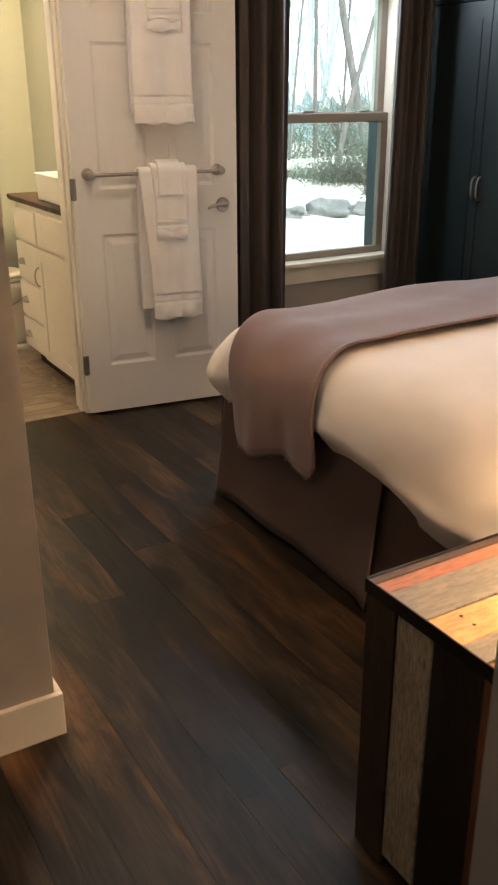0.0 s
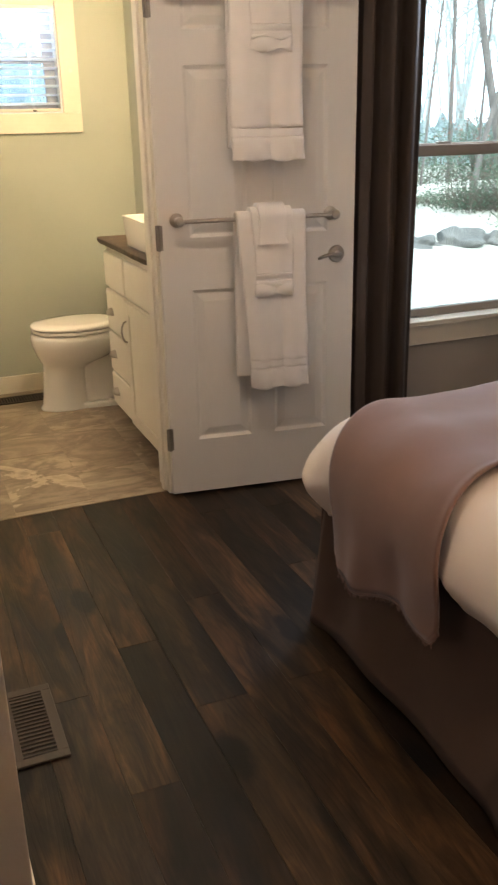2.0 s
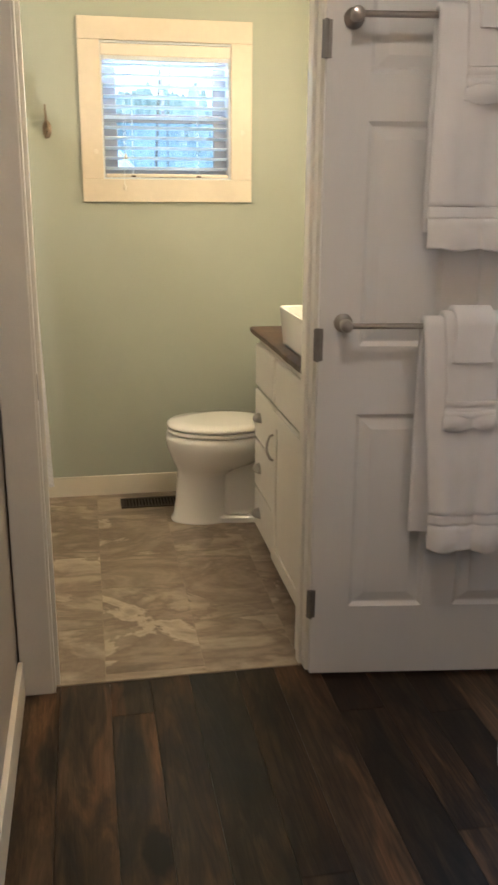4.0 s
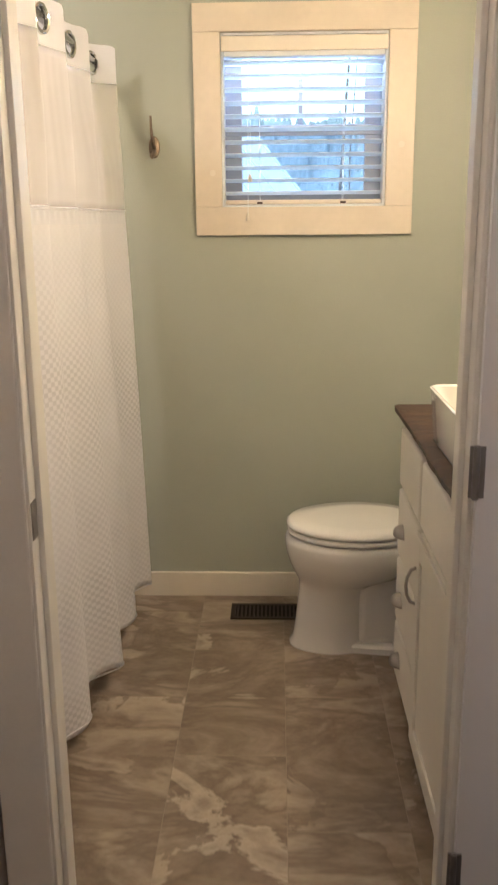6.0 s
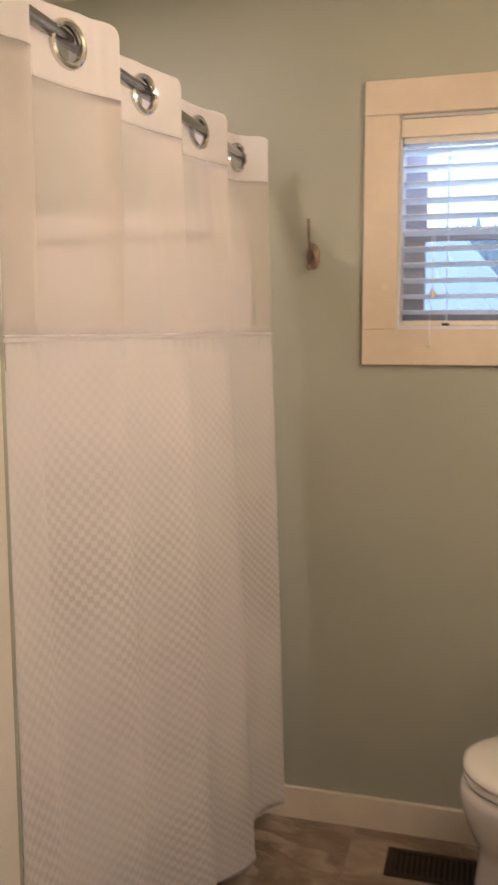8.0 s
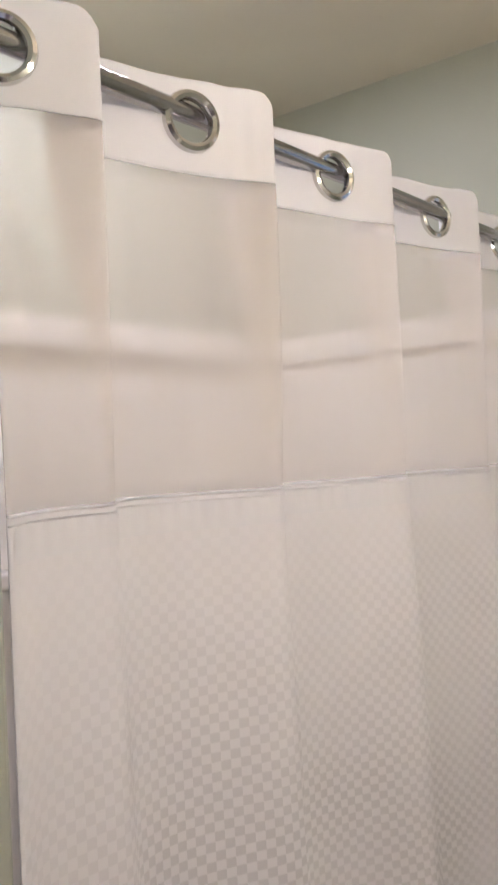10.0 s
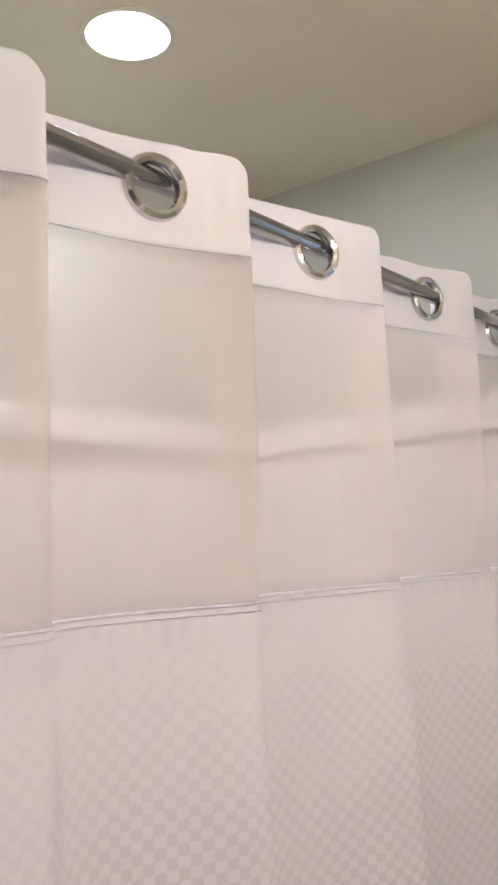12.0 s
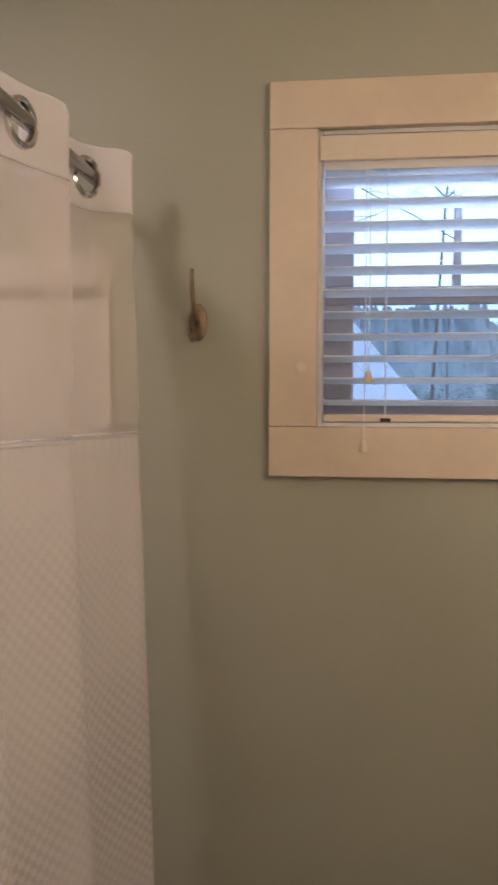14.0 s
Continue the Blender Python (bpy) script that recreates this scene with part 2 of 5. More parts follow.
def translucent(name, base, clear, thru, checks=False):
    """Thin white cloth: part open weave, part light passing through, with a damask of small squares."""
    n = Nodes(name)
    v = n.coords()
    big = n.noise(v, 6, 4)
    c = n.ramp(big, [(0.3, tuple(k * 0.96 for k in base)), (0.7, base)])
    rough = 0.7
    if checks:
        ch = n.node("ShaderNodeTexChecker", {"Vector": n.coords((0.02, 1, 1)), "Scale": 84.0}).outputs["Fac"]
        # the squares' contrast drops with height towards the seam
        high = n.node("ShaderNodeMapRange", {"Value": n.node("ShaderNodeSeparateXYZ", {"Vector": v}).outputs["Z"], "From Min": 1.05, "From Max": 1.42, "To Min": 1.0, "To Max": 0.12}).outputs[0]
        ch = n.maths("MULTIPLY", ch, high)
        c = n.mix(n.maths("MULTIPLY", ch, n.maths("MULTIPLY", n.ramp(n.noise(v, 2.6, 2), [(0.40, (0.35, 0.35, 0.35)), (0.62, (1, 1, 1))]), 0.72)), c, tuple(k * 0.68 for k in base))
        n.bump(n.maths("ADD", ch, n.maths("MULTIPLY", big, 1.5)), 0.16, 0.003)
        rough = n.maths("ADD", n.maths("MULTIPLY", ch, 0.35), 0.4)
    else:
        n.bump(n.noise(v, 300, 2), 0.08, 0.001)
    n.put(Base=c, Rough=rough, Sheen=0.15)
    tl = n.node("ShaderNodeBsdfTranslucent", {"Color": (*base, 1)})
    m1 = n.node("ShaderNodeMixShader", {0: thru, 1: n.bsdf.outputs[0], 2: tl.outputs[0]})
    tr = n.node("ShaderNodeBsdfTransparent", {"Color": (1, 1, 1, 1)})
    m2 = n.node("ShaderNodeMixShader", {0: clear, 1: m1.outputs[0], 2: tr.outputs[0]})
    n.tree.links.new(m2.outputs[0], n.out.inputs[0])
    return n.mat


def glass_pane(name, tint=(0.93, 0.97, 0.97)):
    n = Nodes(name)
    fr = n.node("ShaderNodeFresnel", {"IOR": 1.45})
    tr = n.node("ShaderNodeBsdfTransparent", {"Color": (*tint, 1)})
    gl = n.node("ShaderNodeBsdfGlossy", {"Roughness": 0.01})
    m = n.node("ShaderNodeMixShader", {0: fr.outputs[0], 1: tr.outputs[0], 2: gl.outputs[0]})
    n.tree.links.new(m.outputs[0], n.out.inputs[0])
    return n.mat


def glowing(name, colour, strength):
    n = Nodes(name)
    em = n.node("ShaderNodeEmission", {"Color": (*colour, 1), "Strength": strength})
    n.tree.links.new(em.outputs[0], n.out.inputs[0])
    return n.mat


M = {
    "sage": wall_paint("sage_paint", (0.40, 0.42, 0.345)),
    "taupe": wall_paint("taupe_paint", (0.40, 0.355, 0.31)),
    "ceiling": wall_paint("ceiling_paint", (0.66, 0.62, 0.49), 0.35),
    "trim": plain("cream_trim_paint", (0.78, 0.72, 0.60), 0.38, vary=0.05, scale=6, bump=0.04),
    "lining": plain("white_lining_paint", (0.77, 0.745, 0.68), 0.38, vary=0.05, scale=6, bump=0.04),
    "casing": plain("pale_pine_casing", (0.70, 0.61, 0.49), 0.45, vary=0.08, scale=4, grain=40, bump=0.06, stretch=(1, 1, 1)),
    "door": plain("white_door_paint", (0.76, 0.75, 0.735), 0.34, vary=0.03, scale=4, grain=70, bump=0.05, stretch=(1, 1, 0.2)),
    "cabinet": plain("white_cabinet_paint", (0.76, 0.73, 0.66), 0.35, vary=0.04, scale=6, bump=0.03),
    "porcelain": plain("porcelain", (0.80, 0.78, 0.73), 0.12, vary=0.02, bump=0.0, coat=0.5),
    "acrylic": plain("acrylic_surround", (0.78, 0.75, 0.70), 0.22, vary=0.03, bump=0.01),
    "floor": plank_wood(),
    "gap": plain("floor_gap", (0.012, 0.009, 0.007), 0.9),
    "tile": stone_tile(),
    "grout": plain("grout", (0.34, 0.28, 0.215), 0.8, vary=0.12, scale=20),
    "nickel": brushed("brushed_nickel", (0.42, 0.39, 0.36), 0.3),
    "steel": brushed("steel_rod", (0.38, 0.38, 0.38), 0.2),
    "chrome": plain("chrome", (0.75, 0.75, 0.75), 0.12, metal=1.0, vary=0.02, bump=0.0),
    "ringmetal": plain("polished_ring", (0.66, 0.65, 0.63), 0.11, metal=1.0, vary=0.03, bump=0.0),
    "bronze": plain("dark_bronze", (0.055, 0.042, 0.032), 0.45, metal=0.6, vary=0.2, scale=20),
    "brownmetal": plain("brown_enamelled_metal", (0.062, 0.047, 0.036), 0.5, metal=0.2, vary=0.12, scale=20),
    "screentrack": plain("dark_teal_track", (0.045, 0.065, 0.07), 0.5, vary=0.1, scale=10),
    "leafmetal": plain("aged_pewter", (0.26, 0.20, 0.145), 0.5, metal=0.7, vary=0.3, scale=60),
    "towel": terry("white_terry", (0.88, 0.86, 0.855)),
    "duvet": fabric("white_cotton", (0.82, 0.755, 0.725), 0.85, 0.1, 500, 0.03, 0.16),
    # Bluish sheen tint puts the window's sky tone on the brown fleece.
    "throw": fabric("mauve_fleece", (0.205, 0.120, 0.100), 0.75, 0.34, 420, 0.08, 0.26, (0.80, 0.85, 1.0)),
    "skirt": fabric("brown_skirt_cloth", (0.092, 0.056, 0.047), 0.85, 0.05, 380, 0.06, 0.10),
    "drape": fabric("brown_satin", (0.046, 0.032, 0.026), 0.55, 0.08, 350, 0.10, 0.08),
    "wardrobe": plain("blue_black_lacquer", (0.006, 0.012, 0.013), 0.46, vary=0.15, scale=3, grain=60, bump=0.06, stretch=(1, 1, 0.15)),
    "sash": plain("taupe_sash", (0.27, 0.22, 0.175), 0.5, vary=0.08, scale=8),
    "vinyl": plain("white_vinyl", (0.72, 0.74, 0.75), 0.35, vary=0.03),
    "greyframe": plain("grey_window_frame", (0.34, 0.36, 0.42), 0.5, vary=0.06),
    "blind": translucent("white_blind_slat", (0.88, 0.94, 0.99), 0.0, 0.6),
    "valance": plain("cream_valance", (0.74, 0.67, 0.56), 0.42, vary=0.05, scale=5),
    "glass": glass_pane("window_glass", (0.84, 0.94, 0.95)),
    "screen": glass_pane("insect_screen_glass", (0.70, 0.82, 0.92)),
    "counter": weathered("dark_stained_counter", (0.026, 0.015, 0.010), (0.150, 0.085, 0.048), (0.010, 0.007, 0.005)),
    "dark_edge": plain("black_base_strip", (0.02, 0.024, 0.04), 0.3),
    "sheer": translucent("sheer_voile", (0.88, 0.83, 0.785), 0.66, 0.36),
    "header": translucent("white_header_cloth", (0.88, 0.88, 0.90), 0.0, 0.25),
    "waffle": translucent("checked_cloth", (0.90, 0.89, 0.905), 0.0, 0.22, True),
    "iron": plain("dark_iron", (0.03, 0.026, 0.024), 0.5, metal=0.8, vary=0.2, scale=30),
    "board_brown": weathered("reclaimed_brown", (0.040, 0.024, 0.015), (0.075, 0.044, 0.026), (0.015, 0.01, 0.007)),
    "board_pale": weathered("reclaimed_pale", (0.38, 0.30, 0.21), (0.56, 0.47, 0.34), (0.11, 0.08, 0.055)),
    "board_dark": weathered("reclaimed_dark", (0.018, 0.015, 0.013), (0.042, 0.034, 0.027), (0.01, 0.008, 0.007)),
    "board_red": weathered("reclaimed_red", (0.33, 0.10, 0.045), (0.22, 0.12, 0.075), (0.10, 0.05, 0.03)),
    "board_grey": weathered("reclaimed_grey_green", (0.12, 0.115, 0.095), (0.20, 0.175, 0.14), (0.06, 0.05, 0.04)),
    "board_orange": weathered("reclaimed_orange", (0.42, 0.20, 0.075), (0.52, 0.30, 0.14), (0.20, 0.09, 0.035)),
    "ground": plain("pale_gravel", (0.50, 0.47, 0.41), 0.95, vary=0.25, scale=0.6, grain=30, bump=0.5),
    "rock": plain("granite_rock", (0.15, 0.14, 0.132), 0.9, vary=0.45, scale=2.0, grain=18, bump=0.6),
    "bark": plain("grey_bark", (0.15, 0.125, 0.115), 0.95, vary=0.3, scale=9, grain=40, bump=0.6, stretch=(1, 1, 0.3)),
    "shrub": plain("evergreen_leaf", (0.085, 0.125, 0.080), 0.8, vary=0.5, scale=4),
    # Bark paled in its base colour to imitate haze over distant trunks.
    "thicket": plain("haze_tinted_bark", (0.36, 0.39, 0.39), 0.95, vary=0.2, scale=3),
    # Distance haze is mixed into this pale blue-grey wood colour.
    "farwood": plain("haze_tinted_far_woods", (0.25, 0.305, 0.32), 0.95, vary=0.45, scale=0.5, grain=5, bump=0.5),
    "hinge": plain("dull_steel_hinge", (0.26, 0.25, 0.24), 0.42, metal=0.8, vary=0.1, scale=30),
    "twig": plain("twig", (0.12, 0.095, 0.075), 0.9, vary=0.3, scale=6),
    "autumn": plain("rust_leaf", (0.36, 0.13, 0.095), 0.8, vary=0.3, scale=5),
    "metalroof": plain("grey_metal_roof", (0.62, 0.68, 0.74), 0.5, metal=0.0, vary=0.08, scale=2),
    "shedwall": plain("dark_shed_board", (0.10, 0.09, 0.085), 0.8, vary=0.2, scale=5),
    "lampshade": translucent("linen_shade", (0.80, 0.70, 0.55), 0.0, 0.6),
    "haze": glowing("overcast_haze", (0.78, 0.93, 1.0), HAZE),
    "bulb": glowing("downlight_lens", (1.0, 0.90, 0.74), 14.0),
    "globe": glowing("frosted_globe", (1.0, 0.80, 0.52), 9.0),
    "dome": glowing("ceiling_dome", (1.0, 0.84, 0.62), 5.0),
}


# ---- mesh helpers ----
def smooth(a, b, x):
    t = min(1, max(0, (x - a) / (b - a)))
    return t * t * (3 - 2 * t)


def bm_box(x0, x1, y0, y1, z0, z1, bevel=0.0, seg=2, bm=None):
    b = bmesh.new()
    bmesh.ops.create_cube(b, size=1)
    for v in b.verts:
        v.co = ((x0 + x1) / 2 + v.co.x * (x1 - x0), (y0 + y1) / 2 + v.co.y * (y1 - y0), (z0 + z1) / 2 + v.co.z * (z1 - z0))
    if bevel:
        bmesh.ops.bevel(b, geom=b.edges[:], offset=bevel, segments=seg, affect="EDGES", profile=0.6)
    return b if bm is None else join(bm, b)


def join(a, b):
    """Adds bmesh b to bmesh a."""
    me = bpy.data.meshes.new("tmp")
    b.to_mesh(me)
    b.free()
    a.from_mesh(me)
    bpy.data.meshes.remove(me)
    return a


def moved(b, m):
    bmesh.ops.transform(b, matrix=m, verts=b.verts)
    return b


def bm_tube(points, radius, sides=10, closed=False, cap=True):
    """A round bar along points; radius a number or one for each point."""
    b = bmesh.new()
    pts = [Vector(p) for p in points]
    n = len(pts)
    rings, up = [], Vector((0.123, 0.21, 0.97))
    for i, p in enumerate(pts):
        if closed:
            d = pts[(i + 1) % n] - pts[i - 1]
        else:
            d = pts[min(i + 1, n - 1)] - pts[max(i - 1, 0)]
        d.normalize()
        s = d.cross(up)
        if s.length < 1e-4:
            s = d.cross(Vector((1, 0, 0)))
        s.normalize()
        w = s.cross(d)
        up = w
        r = radius if isinstance(radius, (int, float)) else radius[i]
        rings.append([b.verts.new(p + (s * math.cos(a) + w * math.sin(a)) * r) for a in (2 * math.pi * k / sides for k in range(sides))])
    for i in range(n if closed else n - 1):
        r0, r1 = rings[i], rings[(i + 1) % n]
        for k in range(sides):
            b.faces.new((r0[k], r0[(k + 1) % sides], r1[(k + 1) % sides], r1[k]))
    if cap and not closed:
        b.faces.new(rings[0][::-1])
        b.faces.new(rings[-1])
    bmesh.ops.recalc_face_normals(b, faces=b.faces)
    return b


def bm_lathe(profile, sides=32, sx=1.0, sy=1.0):
    """A turned shape round z: profile of (radius, z)."""
    b = bmesh.new()
    rings = []
    for r, z in profile:
        rings.append([b.verts.new((r * sx * math.cos(2 * math.pi * k / sides), r * sy * math.sin(2 * math.pi * k / sides), z)) for k in range(sides)])
    for r0, r1 in zip(rings, rings[1:]):
        for k in range(sides):
            b.faces.new((r0[k], r0[(k + 1) % sides], r1[(k + 1) % sides], r1[k]))
    b.faces.new(rings[0][::-1])
    b.faces.new(rings[-1])
    bmesh.ops.recalc_face_normals(b, faces=b.faces)
    return b


def bm_sheet(f, nu, nv, thick=0.0):
    """A cloth-like sheet: f(u, v) gives the place for u, v from 0 to 1; with a thickness along its normals."""
    b = bmesh.new()
    g = [[b.verts.new(f(i / nu, j / nv)) for j in range(nv + 1)] for i in range(nu + 1)]
    for i in range(nu):
        for j in range(nv):
            b.faces.new((g[i][j], g[i + 1][j], g[i + 1][j + 1], g[i][j + 1]))
    b.normal_update()
    if thick:
        back = [[b.verts.new(w.co - w.normal * thick) for w in row] for row in g]
        for i in range(nu):
            for j in range(nv):
                b.faces.new((back[i][j + 1], back[i + 1][j + 1], back[i + 1][j], back[i][j]))
        for i in range(nu):
            b.faces.new((g[i + 1][0], g[i][0], back[i][0], back[i + 1][0]))
            b.faces.new((g[i][nv], g[i + 1][nv], back[i + 1][nv], back[i][nv]))
        for j in range(nv):
            b.faces.new((g[0][j], g[0][j + 1], back[0][j + 1], back[0][j]))
            b.faces.new((g[nu][j + 1], g[nu][j], back[nu][j], back[nu][j + 1]))
    return b


def part(name, b, material, parent=None, label="", smooth=None, kind="", category="", group=""):
    """Links a bmesh as one mesh object, under a thing or a part."""
    me = bpy.data.meshes.new(name)
    b.to_mesh(me)
    b.free()
    me.materials.append(M[material])
    if smooth:
        me.shade_smooth()
        if smooth != "all":
            me.set_sharp_from_angle(angle=radians(38))
    ob = new(name, me)
    if parent is not None:
        ob.parent = parent
    return tagged(ob, label, category, group, kind)


def thing(name, label, category, x=0, y=0, z=0, rz=0, group="", kind=""):
    ob = new(name)
    ob.matrix_world = pose(x, y, z, 0, 0, rz)
    return tagged(ob, label, category, group, kind)


def setting(name, b, material, label, category, smooth=None):
    return part(name, b, material, None, label, smooth, "structure", category)


def wall_x(y0, y1, x0, x1, z0, z1, holes):
    """A wall along x, with openings (xa, xb, za, zb) through it."""
    b = bmesh.new()
    at = x0
    for xa, xb, za, zb in sorted(holes):
        bm_box(at, xa, y0, y1, z0, z1, bm=b)
        if za > z0:
            bm_box(xa, xb, y0, y1, z0, za, bm=b)
        if zb < z1:
            bm_box(xa, xb, y0, y1, zb, z1, bm=b)
        at = xb
    bm_box(at, x1, y0, y1, z0, z1, bm=b)
    bmesh.ops.remove_doubles(b, verts=b.verts, dist=1e-5)
    return b


# ---- the shell ----
CEIL = 2.46
WY = 0.045          # bedroom face of the wall with the bathroom door and the window
BY = 0.16           # its bathroom face
FAR = 1.80          # bathroom far wall
BX0, BX1 = -1.72, 0.41
DL, DR = -0.769, -0.006   # door opening between the linings

setting("wall_bedroom_window", wall_x(WY, 0.155, -0.873, 0.52, 0, CEIL, [(DL - 0.02, DR + 0.02, 0, 2.06)]), "taupe", "taupe painted bedroom wall with the bathroom doorway", "wall")
setting("wall_window_side", wall_x(WY, 0.23, 0.5205, 3.1, 0, CEIL, [(1.08, 1.797, 0.60, 2.12)]), "taupe", "taupe painted bedroom wall round the tall window", "wall")
setting("wall_bath_near", wall_x(0.1553, BY, BX0, BX1, 0, CEIL, [(DL - 0.02, DR + 0.02, 0, 2.06)]), "sage", "sage green bathroom wall beside the doorway", "wall")
setting("wall_closet_back", bm_box(BX0 - 0.15, -0.8735, WY, 0.155, 0, CEIL), "taupe", "plain partition behind the closet block", "wall")
setting("wall_wing", bm_box(BX0, -0.846, BY, 0.30, 0, CEIL, 0.004), "sage", "sage green wing wall at the end of the tub", "wall")
setting("wall_bath_far", wall_x(FAR, FAR + 0.15, BX0 - 0.15, BX1 + 0.15, 0, CEIL, [(-0.528, 0.047, 1.494, 2.068)]), "sage", "sage green bathroom wall with the small window", "wall")
setting("wall_bath_right", bm_box(BX1, BX1 + 0.11, BY + 0.001, FAR, 0, CEIL), "sage", "sage green bathroom wall behind vanity and toilet", "wall")
setting("wall_bath_left", bm_box(BX0 - 0.15, BX0, 0.155, FAR, 0, CEIL), "sage", "sage green bathroom wall behind the tub", "wall")
setting("wall_left", bm_box(-0.99, -0.873, -1.9385, WY, 0, CEIL), "taupe", "taupe painted bedroom side wall", "wall")
setting("wall_corner", bm_box(-2.30, -0.873, -2.058, -1.939, 0, CEIL, 0.003), "taupe", "taupe painted wall corner at the bedroom entry", "wall")
setting("wall_head", bm_box(-0.655, 3.1, -3.27, -3.15, 0, CEIL, 0.003), "taupe", "taupe painted wall behind the bed head", "wall")
setting("wall_east", bm_box(3.1, 3.22, -3.27, 0.23, 0, CEIL), "taupe", "taupe painted bedroom end wall", "wall")
setting("wall_hall_west", bm_box(-2.42, -2.30, -5.1, -1.94, 0, CEIL), "taupe", "taupe painted hall wall", "wall")
setting("wall_hall_south", bm_box(-2.30, 0.3, -5.1, -5.0, 0, CEIL), "taupe", "taupe painted hall end wall", "wall")
setting("wall_hall_east", bm_box(0.3, 0.42, -5.1, -3.2705, 0, CEIL), "taupe", "taupe painted hall side wall", "wall")
setting("ceiling_bedroom", bm_box(-2.42, 3.22, -5.1, WY + 0.03, CEIL, CEIL + 0.1), "ceiling", "off-white painted bedroom ceiling", "ceiling")
setting("ceiling_bathroom", wall_x(WY + 0.031, FAR + 0.15, BX0 - 0.15, 0.53, CEIL, CEIL + 0.1, []), "ceiling", "cream painted bathroom ceiling", "ceiling")


def baseboard(name, p0, p1, out, h=0.115, t=0.016):
    """A painted skirting board from p0 to p1, standing off by t towards out."""
    (xa, ya), (xb, yb) = p0, p1
    x0, x1 = min(xa, xb, xa + out[0] * t, xb + out[0] * t), max(xa, xb, xa + out[0] * t, xb + out[0] * t)
    y0, y1 = min(ya, yb, ya + out[1] * t, yb + out[1] * t), max(ya, yb, ya + out[1] * t, yb + out[1] * t)
    return setting(name, bm_box(x0, x1, y0, y1, 0, h, 0.003), "trim", "cream painted flat baseboard", "baseboard")


baseboard("baseboard_left", (-0.873, -2.057), (-0.873, 0.0255), (1, 0))
baseboard("baseboard_corner", (-2.30, -2.058), (-0.857, -2.058), (0, -1))
baseboard("baseboard_bath_far", (-0.935, FAR), (BX1, FAR), (0, -1), 0.10)
baseboard("baseboard_bath_right", (BX1, 1.06), (BX1, FAR - 0.017), (-1, 0), 0.10)
baseboard("baseboard_window", (0.80, WY), (3.1, WY), (0, -1))
baseboard("baseboard_head", (-0.655, -3.15), (3.1, -3.15), (0, 1))

# door lining, stop and casings
lining = thing("door_frame", "cream painted door lining and casing of the bathroom", "door frame", kind="structure")
part("jamb", bm_box(DL - 0.02, DL, 0.030, BY + 0.006, 0, 2.04, 0.002), "lining", lining)
part("jamb", bm_box(DR, DR + 0.02, 0.030, BY + 0.006, 0, 2.04, 0.002), "lining", lining)
part("head_jamb", bm_box(DL - 0.02, DR + 0.02, 0.030, BY + 0.006, 2.04, 2.058, 0.002), "lining", lining)
part("door_stop", bm_box(DL, DL + 0.011, 0.070, 0.105, 0, 2.04, 0.002), "lining", lining)
part("door_stop", bm_box(DR - 0.011, DR, 0.070, 0.105, 0, 2.04, 0.002), "lining", lining)
for xa, xb in ((-0.868, DL - 0.006), (DR + 0.006, 0.062)):
    part("casing", bm_box(xa, xb, 0.026, WY, 0, 2.12, 0.004), "lining", lining)
    part("casing", bm_box(xa, xb, BY, 0.178, 0, 2.12, 0.004), "lining", lining) if xa > -0.5 else part("casing", bm_box(-0.84, DL - 0.006, BY, 0.172, 0, 2.12, 0.003), "lining", lining)
part("head_casing", bm_box(DL - 0.0055, DR + 0.0055, 0.026, WY, 2.046, 2.12, 0.004), "lining", lining)
strike = part("strike_plate", bm_box(DL, DL + 0.002, 0.034, 0.064, 0.895, 0.965, 0.0008), "nickel", lining, "brushed nickel strike plate")


# ---- bathroom door, swung right back against the wall ----
DOOR_A = -7.5
door = thing("door_1", "white six-panel door standing wide open into the bedroom", "door", 0, 0, 0.012, DOOR_A, kind="structure")
DW, DH, DT = 0.762, 2.02, 0.033
F0 = -0.010                      # front face, towards the bedroom
ROWS_Z = ((0.225, 0.825), (1.02, 1.608), (1.722, 1.92))
COLS = ((0.113, 0.335), (0.432, 0.652))
slab = bmesh.new()
xs = [0, COLS[0][0], COLS[0][1], COLS[1][0], COLS[1][1], DW]
for i in (0, 2, 4):
    bm_box(xs[i], xs[i + 1], F0, F0 + DT, 0, DH, bm=slab)
zs = [0, ROWS_Z[0][0], ROWS_Z[0][1], ROWS_Z[1][0], ROWS_Z[1][1], ROWS_Z[2][0], ROWS_Z[2][1], DH]
for i in (0, 2, 4, 6):
    for xa, xb in COLS:
        bm_box(xa, xb, F0, F0 + DT, zs[i], zs[i + 1], bm=slab)
bmesh.ops.remove_doubles(slab, verts=slab.verts, dist=1e-5)
part("slab", slab, "door", door)


